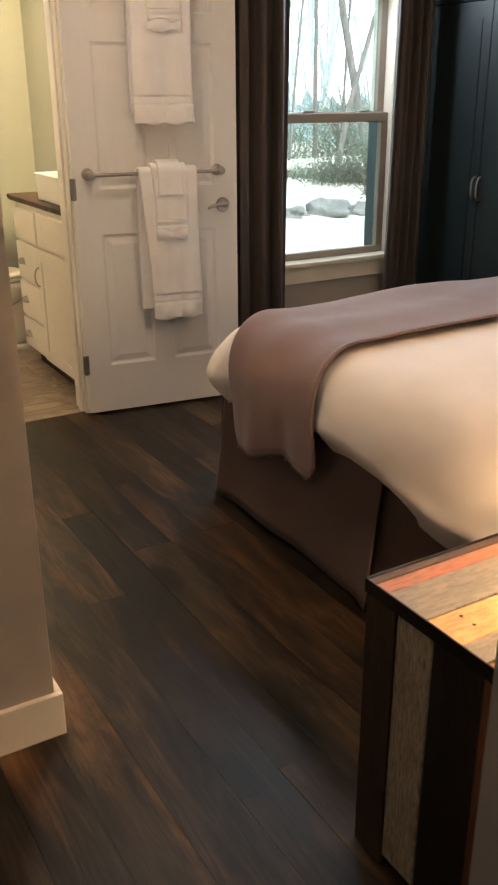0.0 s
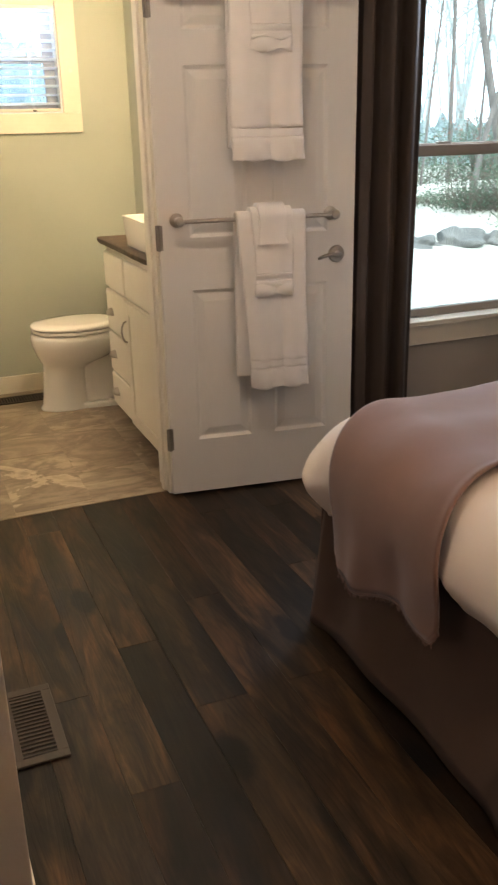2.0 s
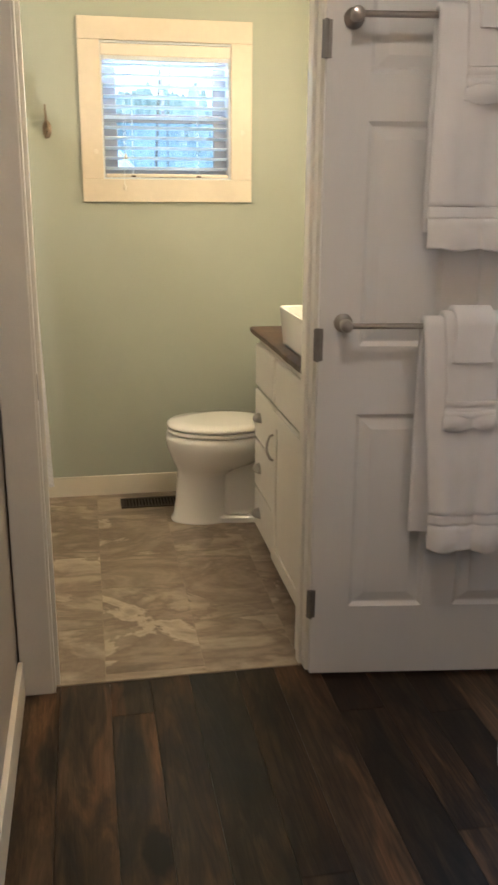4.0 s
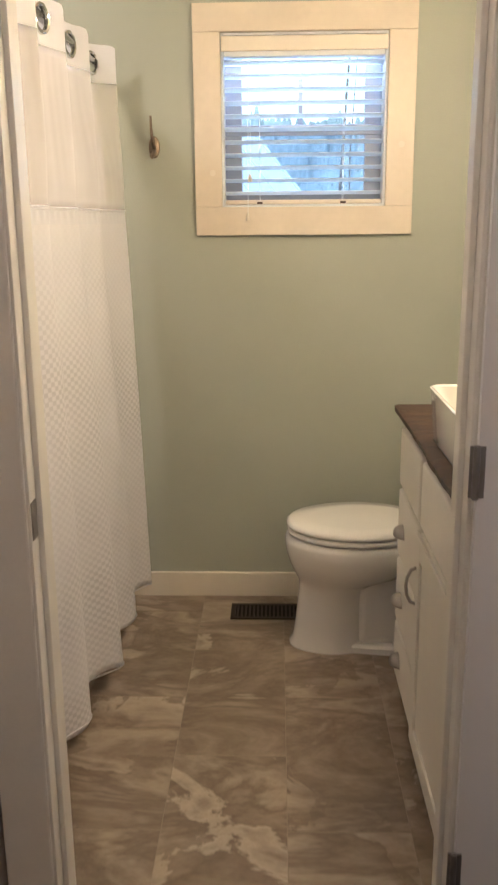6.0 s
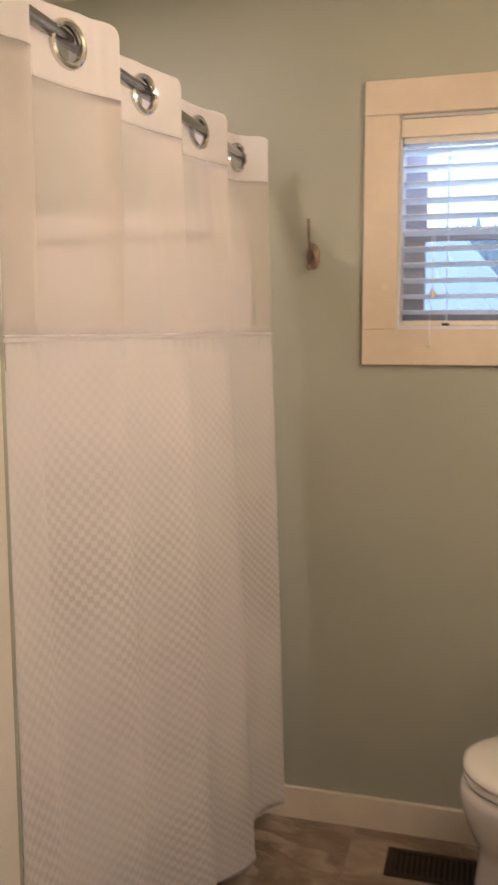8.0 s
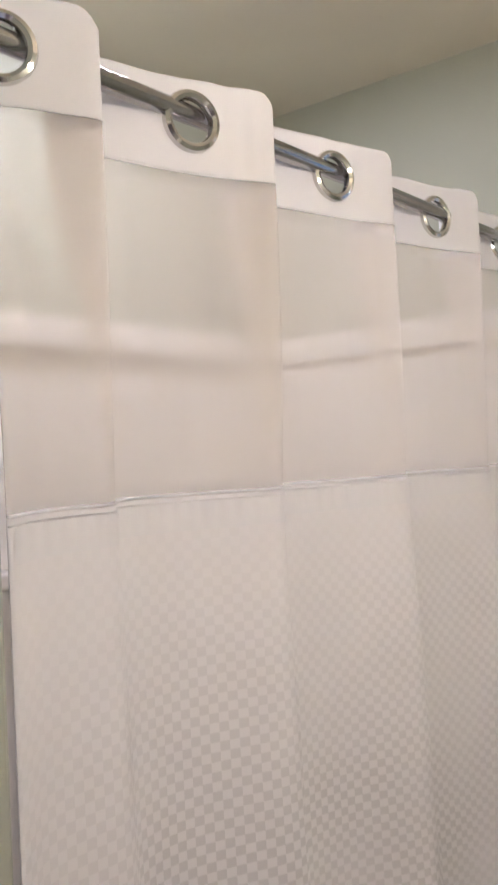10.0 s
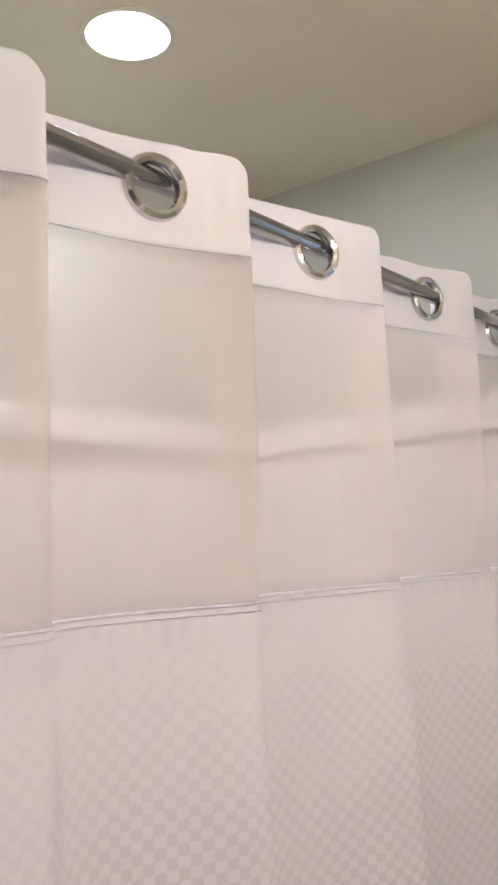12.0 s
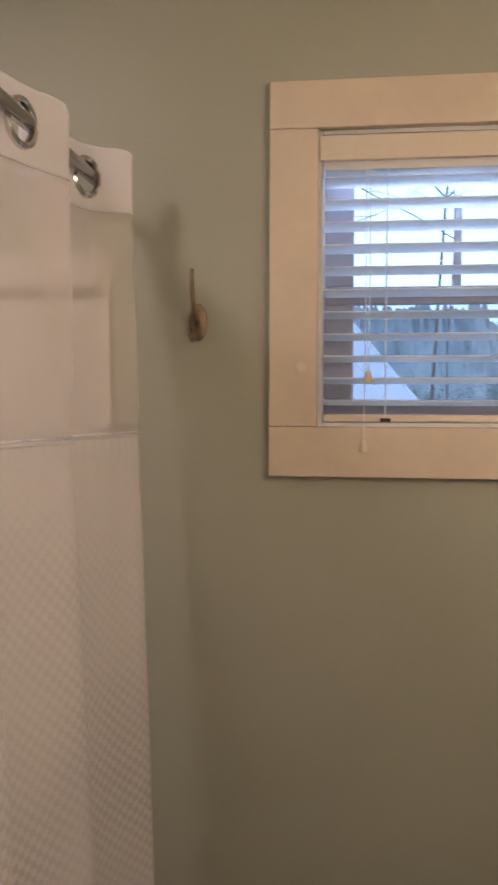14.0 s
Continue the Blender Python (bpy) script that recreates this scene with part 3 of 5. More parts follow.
def raised_panel(xa, xb, za, zb):
    """One moulded panel: sloped moulding down, flat ground, sloped rise to a raised field."""
    b = bmesh.new()
    steps = ((0.0, F0 + 0.0015), (0.012, F0 + 0.009), (0.018, F0 + 0.009), (0.045, F0 + 0.002))
    loops = []
    for inset, y in steps:
        loops.append([b.verts.new(c) for c in ((xa + inset, y, za + inset), (xb - inset, y, za + inset), (xb - inset, y, zb - inset), (xa + inset, y, zb - inset))])
    for l0, l1 in zip(loops, loops[1:]):
        for k in range(4):
            b.faces.new((l0[k], l0[(k + 1) % 4], l1[(k + 1) % 4], l1[k]))
    b.faces.new(loops[-1])
    back = [b.verts.new((v.co.x, F0 + DT - 0.004, v.co.z)) for v in loops[0]]
    for k in range(4):
        b.faces.new((loops[0][(k + 1) % 4], loops[0][k], back[k], back[(k + 1) % 4]))
    b.faces.new(back[::-1])
    bmesh.ops.recalc_face_normals(b, faces=b.faces)
    return b


for za, zb in ROWS_Z:
    for xa, xb in COLS:
        part("panel", raised_panel(xa, xb, za, zb), "door", door)
for z in (0.236, 1.024, 1.802):
    hinge = part("hinge", bm_box(-0.014, 0.012, F0 - 0.0025, F0 - 0.0002, z - 0.045, z + 0.045, 0.0008), "hinge", door, "dull grey steel butt hinge")
    part("knuckle", moved(bm_lathe([(0.004, -0.047), (0.006, -0.045), (0.006, 0.045), (0.004, 0.047)], 12), Matrix.Translation((-0.003, F0 - 0.006, z))), "hinge", hinge, smooth=True)
lever = part("lever_rosette", moved(bm_lathe([(0.033, 0.0), (0.033, 0.004), (0.029, 0.010), (0.014, 0.013), (0.012, 0.045), (0.010, 0.048)], 28), Matrix.Translation((0.690, F0, 0.930)) @ pose(0, 0, 0, 90)), "nickel", door, "brushed nickel lever handle", smooth=True)
part("lever_arm", bm_tube([(0.690, F0 - 0.045, 0.930), (0.672, F0 - 0.050, 0.932), (0.650, F0 - 0.050, 0.936), (0.622, F0 - 0.048, 0.929), (0.600, F0 - 0.046, 0.920)], [0.011, 0.010, 0.008, 0.007, 0.005], 12), "nickel", lever, smooth="all")
DOORM = pose(0, 0, 0.012, 0, 0, DOOR_A)


def on_door(x, y, z):
    return DOORM @ Matrix.Translation((x, y, z))


# ---- towel bars and towels hanging on the door ----
BAR = 0.062


def towel_bar(z):
    bar = thing("towel_bar", "brushed nickel towel bar screwed to the open door", "towel bar", group="towel bars on the door")
    bar.matrix_world = on_door(0, F0, z)
    part("bar", bm_tube([(0.066, -BAR, 0), (0.662, -BAR, 0)], 0.008, 14), "nickel", bar, smooth=True)
    for s in (0.066, 0.662):
        post = part("rosette", moved(bm_lathe([(0.026, 0.0), (0.026, 0.005), (0.020, 0.011), (0.012, 0.016), (0.011, 0.045), (0.016, 0.050), (0.019, 0.062), (0.015, 0.073), (0.006, 0.077)], 24), Matrix.Translation((s, 0, 0)) @ pose(0, 0, 0, 90)), "nickel", bar, smooth=True)
    return bar


def towel(s0, s1, zbar, drop_front, drop_back, lift, label, seed, band=True, gather=0.0):
    """A terry towel folded over the bar at radius lift, hanging in front and behind, with a woven band and a hem."""
    rnd = random.Random(seed)
    ph = [rnd.uniform(0, 6.28) for _ in range(4)]
    R = 0.011 + lift
    total = drop_front + math.pi * R + drop_back

    def f(u, v):
        d = v * total
        w = s0 + (s1 - s0) * u
        if d < drop_front:
            z = -(drop_front - d)
            y = -R
            k = (drop_front - d) / drop_front
            ease = min(1, drop_front / 0.5) ** 1.5
            y -= ease * (0.016 * k * (0.5 + 0.5 * math.sin(w * 38 + ph[0] + 0.8 * k)) + 0.005 * k * math.sin(w * 85 + ph[1] + k))
            w += (0.5 - u) * 0.030 * k * (1 - k) + 0.006 * k * math.sin(ph[2] + 4 * k)
            hb = drop_front - d
            up = drop_front - hb
            w += gather * (1 - u) * k
            if band:
                # a flat woven band between two raised edges, the hem below it puckered
                q = up if drop_front > 0.4 else up / 0.6
                y += 0.0050 * smooth(0.066, 0.072, q) * smooth(0.118, 0.111, q)
                y -= 0.0030 * (math.exp(-((q - 0.064) / 0.0045) ** 2) + 0.6 * math.exp(-((q - 0.121) / 0.004) ** 2))
                y -= 0.0095 * math.sin(math.pi * min(1.0, q / 0.066)) * (0.4 + 0.7 * math.sin(w * 58 + ph[1]))
            y -= 0.006 * math.sin(math.pi * u) ** 0.6 * min(1, hb * 12)
        elif d < drop_front + math.pi * R:
            a = (d - drop_front) / R
            y, z = -R * math.cos(a), R * math.sin(a)
        else:
            z = -(d - drop_front - math.pi * R)
            y = R + 0.004 * math.sin(u * 8 + ph[3]) * min(1, -z * 4)
            w += -0.010 + (0.5 - u) * 0.02
        return (w, -BAR + y, z)

    b = bm_sheet(f, 28, 230, -0.015)
    ob = part("towel", b, "towel", None, label, "all", category="towel", group="white towels on the door")
    ob.matrix_world = on_door(0, F0, zbar)
    return ob


Z1, Z2 = 1.085, 1.850
towel_bar(Z1)
towel_bar(Z2)
towel(0.272, 0.535, Z1, 0.640, 0.600, 0.002, "folded white terry bath towel hanging over the lower bar", 1, True, 0.048)
towel(0.325, 0.480, Z1, 0.275, 0.200, 0.016, "white hand towel layered over the bath towel", 2, True, 0.016)
towel(0.350, 0.452, Z1, 0.090, 0.110, 0.030, "white washcloth folded on top of the hand towel", 3, False)
towel(0.262, 0.522, Z2, 0.560, 0.520, 0.002, "folded white terry bath towel hanging over the upper bar", 4, True, 0.008)
towel(0.330, 0.474, Z2, 0.200, 0.180, 0.016, "white hand towel layered over the upper bath towel", 5)
towel(0.355, 0.450, Z2, 0.035, 0.090, 0.030, "white washcloth folded over the upper hand towel", 6, False)


# ---- bedroom window, curtains ----
win = thing("window_1", "tall double-hung window with taupe sashes and white sill", "window", kind="structure")
WX0, WX1, WZ0, WZ1 = 1.08, 1.797, 0.60, 2.12
part("side_jamb", bm_box(WX0, WX0 + 0.018, WY - 0.002, 0.228, WZ0, WZ1, 0.002), "trim", win)
part("side_jamb", bm_box(WX1 - 0.018, WX1, WY - 0.002, 0.228, WZ0, WZ1, 0.002), "trim", win)
part("head_jamb", bm_box(WX0 + 0.0185, WX1 - 0.0185, WY - 0.002, 0.228, WZ1 - 0.018, WZ1, 0.002), "vinyl", win)
part("window_sill", bm_box(WX0 - 0.07, WX1 + 0.07, -0.008, 0.228, 0.585, 0.606, 0.004), "trim", win, "cream painted window stool")
part("apron", bm_box(WX0 - 0.05, WX1 + 0.04, 0.024, WY - 0.001, 0.495, 0.584, 0.003), "trim", win)
for xa, xb in ((WX0 - 0.065, WX0 - 0.001), (WX1 + 0.001, WX1 + 0.060)):
    part("casing", bm_box(xa, xb, 0.026, WY - 0.001, 0.607, 2.20, 0.003), "trim", win)


def sash_frame(parent, x0, x1, z0, z1, y0, y1, w, wb, wt, mat, glass):
    """One sash: stiles, rails and its pane."""
    s = part("sash", bm_box(x0, x1, y0, y1, z0, z0 + wb, 0.004), mat, parent)
    part("top_rail", bm_box(x0, x1, y0, y1, z1 - wt, z1, 0.004), mat, s)
    for xa, xb in ((x0, x0 + w), (x1 - w, x1)):
        part("stile", bm_box(xa, xb, y0 + 0.0005, y1 - 0.0005, z0 + wb, z1 - wt, 0.004), mat, s)
    g = part("pane", bm_box(x0 + w - 0.004, x1 - w + 0.004, (y0 + y1) / 2 - 0.002, (y0 + y1) / 2 + 0.002, z0 + wb - 0.004, z1 - wt + 0.004), glass, s, "clear window glass")
    g.visible_shadow = False
    return s


sash_frame(win, WX0 + 0.019, WX1 - 0.019, 0.608, 1.325, 0.072, 0.107, 0.042, 0.034, 0.045, "sash", "glass")
sash_frame(win, WX0 + 0.019, WX1 - 0.019, 1.285, 2.10, 0.112, 0.147, 0.042, 0.045, 0.045, "sash", "glass")
part("screen_track", bm_box(WX1 - 0.024, WX1 - 0.0185, 0.108, 0.226, 0.608, 1.30, 0.001), "screentrack", win, "dark insect screen track")
for x in (1.25, 1.60):
    part("sash_lock", bm_box(x, x + 0.06, 0.077, 0.102, 1.3255, 1.337, 0.003), "nickel", win, "small metal sash lock")


def drape(name, x0, x1, y, z0, z1, folds, amp, label, seed):
    """A pleated curtain panel of some thickness hanging from z1 to z0."""
    rnd = random.Random(seed)
    ph = [rnd.uniform(0, 6.28) for _ in range(6)]

    def f(u, v):
        k = 0.75 + 0.25 * v
        a = 2 * math.pi * folds * u
        x = x0 + (x1 - x0) * (u + 0.018 * math.sin(a * 2 + ph[0])) + 0.012 * (1 - v) * math.sin(3 * v + ph[1])
        yy = y + amp * (math.sin(a + ph[2] + 0.35 * math.sin(2.2 * v)) * (1.15 - 0.3 * v) + 0.3 * math.sin(2.3 * a + ph[3] + v)) * k
        return (x, yy, z0 + (z1 - z0) * v)

    return part(name, bm_sheet(f, 90, 26, 0.004), "drape", None, label, "all", category="curtain", group="bedroom curtains")


drape("curtain", 0.745, 1.085, -0.055, 0.03, 2.32, 3.4, 0.036, "dark brown satin curtain hanging in deep pleats", 11)
drape("curtain", 1.700, 1.945, -0.055, 0.03, 2.32, 3.6, 0.030, "dark brown satin curtain beside the wardrobe", 12)
crod = thing("curtain_rod", "dark bronze curtain rod above the bedroom window", "curtain rod")
part("pole", bm_tube([(0.68, -0.055, 2.325), (2.10, -0.055, 2.325)], 0.011, 12), "bronze", crod, smooth=True)
for x in (0.72, 2.06):
    part("bracket", bm_box(x - 0.008, x + 0.008, -0.06, WY, 2.317, 2.333, 0.002), "bronze", crod)

# ---- wardrobe ----
ward = thing("wardrobe", "tall blue-black wooden wardrobe with two closed doors", "wardrobe", 2.0, 0.022, 0, -90)
WW, WDp, WH = 0.835, 0.55, 1.85
part("body", bm_box(0, WW, 0.021, WDp, 0.05, WH - 0.022, 0.003), "wardrobe", ward)
part("cornice", bm_box(-0.012, WW + 0.012, -0.008, WDp, WH - 0.021, WH, 0.005), "wardrobe", ward)
part("plinth", bm_box(0.01, WW - 0.01, 0.035, WDp, 0, 0.0495, 0.002), "wardrobe", ward)
for xa, xb, hx in ((0.002, WW / 2 - 0.0015, WW / 2 - 0.018), (WW / 2 + 0.0015, WW - 0.002, WW / 2 + 0.018)):
    d = part("door", bm_box(xa, xb, 0.0, 0.020, 0.06, WH - 0.026, 0.003), "wardrobe", ward)
    part("door_field", bm_box(xa + 0.06, xb - 0.06, -0.0035, -0.0005, 0.14, WH - 0.10, 0.0012), "wardrobe", d)
    part("handle", bm_tube([(hx, 0.0, 0.908), (hx, -0.018, 0.913), (hx, -0.028, 0.932), (hx, -0.031, 0.965), (hx, -0.028, 0.998), (hx, -0.018, 1.017), (hx, 0.0, 1.022)], 0.005, 10), "nickel", d, "curved brushed nickel pull", smooth="all")

# ---- bed with duvet and throw ----
BXL, BXR, BYF, BYH, BTOP, BR = 0.275, 1.90, -1.215, -3.08, 0.695, 0.215


def over_bed(u, v, lift=0.0, bulge=0.0):
    """The place of a cloth over the bed, from flat coordinates u (across) and v (along): flat on top, bent over the sides, then hanging."""
    cx, cy = min(max(u, BXL), BXR), min(v, BYF)
    dx, dy = u - cx, v - cy
    d = math.hypot(dx, dy)
    R = BR + lift
    if d < 1e-9:
        return Vector((u, v, BTOP + lift))
    ux, uy = dx / d, dy / d
    turn = R * math.pi / 2
    if d < turn:
        a = d / R
        out, z = R * math.sin(a), BTOP - BR + R * math.cos(a)
    else:
        out, z = R + 0.10 * (d - turn) * bulge, BTOP - BR - (d - turn)
    return Vector((cx + ux * out, cy + uy * out, z))


bed = thing("bed", "king bed with brown pleated bed skirt under white bedding", "bed", 0, 0, 0)
part("mattress", bm_box(0.16, 2.01, -3.08, -1.12, 0.40, 0.64, 0.06, 3), "duvet", bed, smooth=True)
part("box_spring", bm_box(0.15, 2.02, -3.08, -1.11, 0.16, 0.399, 0.02), "skirt", bed)
part("bed_frame", bm_box(0.20, 1.95, -3.06, -1.16, 0.0, 0.1595, 0.01), "iron", bed)


def skirt_panel(p0, p1, out, seed, edge=0.0):
    (xa, ya), (xb, yb) = p0, p1
    L = math.hypot(xb - xa, yb - ya)

    def f(u, v):
        s = u * L
        flare = (1 - v) * 0.030 + 0.007 * (1 - v) * math.sin(s * 6 + seed) + 0.004 * math.sin(s * 17 + seed * 2)
        for e in (0.0, L):
            flare += 0.018 * math.exp(-(abs(s - e) / 0.05) ** 2) * (1 - v) * edge
        return (xa + (xb - xa) * u + out[0] * flare, ya + (yb - ya) * u + out[1] * flare, 0.008 + 0.44 * v)

    return part("skirt_panel", bm_sheet(f, 60, 12, 0.003), "skirt", bed, smooth="all")


skirt_panel((0.140, -1.090), (0.112, -2.025), (-1, 0), 1.0, 1.0)
skirt_panel((0.132, -2.000), (0.125, -3.07), (-1, 0), 2.0, 0.4)
skirt_panel((0.128, -1.085), (2.04, -1.085), (0, 1), 3.0, 0.6)
skirt_panel((2.04, -1.09), (2.04, -3.07), (1, 0), 4.0)


def duvet_place(i, j):
    # flat coordinates; the hem hangs shorter next to the throw and longer towards the head
    v = -3.07 + (BYF + 0.42 + 3.07) * j
    hang = 0.445 + 0.065 * smooth(1.78, 2.4, -v) - 0.006 * math.sin(v * 9)
    u0, u1 = BXL - hang, BXR + hang
    u = u0 + (u1 - u0) * i
    cx, cy = min(max(u, BXL), BXR), min(v, BYF)
    d = math.hypot(u - cx, v - cy)
    if d > 0.41 and u != cx and v != cy:
        u, v = cx + (u - cx) * 0.41 / d, cy + (v - cy) * 0.41 / d
    p = over_bed(u, v, 0.0, 1.0)
    n1 = noise.noise(Vector((u * 2.2, v * 2.2, 3.1)))
    n2 = noise.noise(Vector((u * 6.5, v * 6.5, 8.7)))
    d = math.hypot(u - cx, v - cy)
    side = smooth(0.1, 0.45, d)
    n3 = noise.noise(Vector((u * 15, v * 9, 2.2))) + 0.7 * noise.noise(Vector((u * 30 + v * 12, v * 10, 6.2)))
    p.z += (0.014 * n1 + 0.005 * n2 + 0.002 * n3) * (1 - side)
    outw = Vector((u - cx, v - cy, 0))
    if outw.length > 1e-6:
        outw.normalize()
        p += outw * side * 0.055 * smooth(-1.30, -1.17, v)
        p += outw * (side * (0.022 * n1 + 0.012 * n2 + 0.005 * n3 + 0.012 * math.sin(v * 14 + 1.0) * smooth(0.3, 0.5, d)))
        lip = smooth(hang - 0.13, hang, d)
        p -= outw * (0.095 * lip + 0.035 * side * smooth(1.15, 1.25, -v) * smooth(1.80, 1.70, -v))
        p.z += 0.020 * smooth(hang - 0.05, hang, d) * 0.6
    p.z = max(p.z, 0.10)
    return p


duvet = part("duvet", bm_sheet(duvet_place, 150, 140, 0.010), "duvet", None, "white cotton duvet spread over the bed", "all", category="duvet")



def throw_place(i, j):
    v = -1.705 + (1.705 - 1.185) * j
    hang = 0.555 - 0.060 * (1 - j) - 0.02 * math.sin(j * 3.0 + 0.3) + 0.012 * math.sin(j * 11 + 0.5) - 0.03 * smooth(0.05, 0.0, j) - 0.05 * smooth(0.93, 1.0, j)
    u = (BXL - hang) + (BXR - BXL + 2 * hang) * i
    cx = min(max(u, BXL), BXR)
    d = abs(u - cx)
    sgn = -1 if u < cx else 1
    p = over_bed(u, v - (0.075 + 0.030 * j * j) * smooth(0.02, 0.45, d), 0.014, 0.2)
    side = smooth(0.12, 0.5, d)
    fold = 0.013 * smooth(0.0, 0.2, j) * math.sin(j * 8.5 + 1.6 + 0.6 * d) + 0.010 * noise.noise(Vector((j * 4, d * 5, 3))) + 0.0025 * math.sin(j * 27 + 2.0)
    p.x += sgn * side * (fold * smooth(0.2, 0.55, d) - 0.012)
    p.z += (1 - side) * (0.014 * noise.noise(Vector((u * 2.2, v * 2.2, 3.1))) + 0.004 * math.sin(v * 26 + 2.5 * math.sin(u * 3)) + 0.004 * noise.noise(Vector((u * 7, v * 5, 1))))
    if j < 0.05 and d < 0.3:
        p.z += 0.008 * (1 - j / 0.05)
    return p


throw = part("throw_blanket", bm_sheet(throw_place, 150, 60, -0.009), "throw", None, "mauve-brown fleece throw laid across the foot of the bed", "all", category="blanket")
hem = [throw_place(0, j / 40) + Vector((-0.004, 0, -0.002)) for j in range(41)]
part("stitched_hem", bm_tube(hem, 0.006, 6), "throw", throw, smooth="all")
fringe = bmesh.new()
rnd = random.Random(5)
for k in range(130):
    p = throw_place(0, (k + 0.5) / 130) + Vector((-0.004 + rnd.uniform(-0.004, 0.004), 0, -0.005))
    q = p + Vector((rnd.uniform(-0.006, 0.002), rnd.uniform(-0.006, 0.006), -rnd.uniform(0.008, 0.016)))
    join(fringe, bm_tube([p, (p + q) / 2 + Vector((rnd.uniform(-0.002, 0.002), 0, 0)), q], [0.0016, 0.0013, 0.0008], 4))
part("fringe", fringe, "throw", throw, "short twisted fringe")

# ---- reclaimed wood nightstand, with its lamp ----
NX0, NX1, NY0, NY1, NZ = -0.463, 0.02, -3.115, -2.672, 0.607
ns = thing("nightstand", "reclaimed multicoloured plank nightstand with dark iron edges beside the bed", "nightstand")
tops = [("board_brown", 0.020), ("board_red", 0.036), ("board_grey", 0.098), ("board_orange", 0.082), ("board_grey", 0.055), ("board_red", 0.070), ("board_brown", 0.074)]
y = NY1 - 0.004
for k, (m, w) in enumerate(tops):
    part("top_board", bm_box(NX0 + 0.004, NX1 - 0.004, y - w + 0.001, y - 0.001, NZ - 0.024, NZ - 0.001 - 0.0012 * (k % 2), 0.0015), m, ns)
    y -= w
part("core", bm_box(NX0 + 0.022, NX1 - 0.02, NY0 + 0.02, NY1 - 0.02, 0.05, NZ - 0.0245), "board_dark", ns)
for xa, xb, ya, yb in ((NX0, NX1, NY1 - 0.0035, NY1), (NX0, NX0 + 0.0035, NY0, NY1 - 0.0036), (NX0, NX1, NY0 - 0.0035, NY0 - 0.0001)):
    part("iron_edge", bm_box(xa, xb, ya, yb, NZ - 0.026, NZ + 0.0015, 0.0006), "iron", ns)
sides = [("board_brown", 0.082), ("iron", 0.004), ("board_pale", 0.088), ("board_dark", 0.118), ("board_red", 0.028), ("board_brown", 0.115)]
y = NY1 - 0.002
for k, (m, w) in enumerate(sides):
    inset = 0.004 + 0.003 * (k % 2)
    part("side_board", bm_box(NX0 + inset, NX0 + 0.021, y - w + 0.001, y - 0.001, 0.0 if k in (0, 5) else 0.03, NZ - 0.0265, 0.0015), m, ns)
    y -= w
x = NX0 + 0.022
for k, (m, w) in enumerate([("board_dark", 0.10), ("board_brown", 0.12), ("board_red", 0.08), ("board_dark", 0.11)]):
    part("front_board", bm_box(x, x + w - 0.002, NY1 - 0.019, NY1 - 0.006, 0.03, NZ - 0.0265, 0.0015), m, ns)
    x += w
for xx in (NX0 + 0.03, NX1 - 0.07):
    for yy in (NY0 + 0.03, NY1 - 0.07):
        part("leg", bm_box(xx, xx + 0.04, yy, yy + 0.04, 0, 0.0495), "board_dark", ns)
for xx, yy in ((-0.30, -2.83), (-0.31, -2.87), (-0.40, -2.85), (-0.40, -2.88)):
    part("nail_head", moved(bm_lathe([(0.0035, 0), (0.003, 0.0012), (0.001, 0.0016)], 10), Matrix.Translation((xx, yy, NZ - 0.0018))), "iron", ns)

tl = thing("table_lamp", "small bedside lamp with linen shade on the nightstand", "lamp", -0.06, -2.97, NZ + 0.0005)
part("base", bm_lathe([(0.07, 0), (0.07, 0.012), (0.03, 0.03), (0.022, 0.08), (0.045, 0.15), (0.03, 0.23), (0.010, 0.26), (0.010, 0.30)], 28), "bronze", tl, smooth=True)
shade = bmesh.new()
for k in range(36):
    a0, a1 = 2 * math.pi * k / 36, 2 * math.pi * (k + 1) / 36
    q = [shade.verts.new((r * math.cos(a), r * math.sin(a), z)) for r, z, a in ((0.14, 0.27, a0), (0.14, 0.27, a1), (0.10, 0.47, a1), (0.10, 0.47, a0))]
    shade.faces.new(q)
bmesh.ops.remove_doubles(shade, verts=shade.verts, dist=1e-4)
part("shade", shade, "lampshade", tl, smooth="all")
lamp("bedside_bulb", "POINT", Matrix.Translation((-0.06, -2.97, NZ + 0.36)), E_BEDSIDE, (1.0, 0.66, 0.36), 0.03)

# bedroom and hall ceiling downlights, all out of view


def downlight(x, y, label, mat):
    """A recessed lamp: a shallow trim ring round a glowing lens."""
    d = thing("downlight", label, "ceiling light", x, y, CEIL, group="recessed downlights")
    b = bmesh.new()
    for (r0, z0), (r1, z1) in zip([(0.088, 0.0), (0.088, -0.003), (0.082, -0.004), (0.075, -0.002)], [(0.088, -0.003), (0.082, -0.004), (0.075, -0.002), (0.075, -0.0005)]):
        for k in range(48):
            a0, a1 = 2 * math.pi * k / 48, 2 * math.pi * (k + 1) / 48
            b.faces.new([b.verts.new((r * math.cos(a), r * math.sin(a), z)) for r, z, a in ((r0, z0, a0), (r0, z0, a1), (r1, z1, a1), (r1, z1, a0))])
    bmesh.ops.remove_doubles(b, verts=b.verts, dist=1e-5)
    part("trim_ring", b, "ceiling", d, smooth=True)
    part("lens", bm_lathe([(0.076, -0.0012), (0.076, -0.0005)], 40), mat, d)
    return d


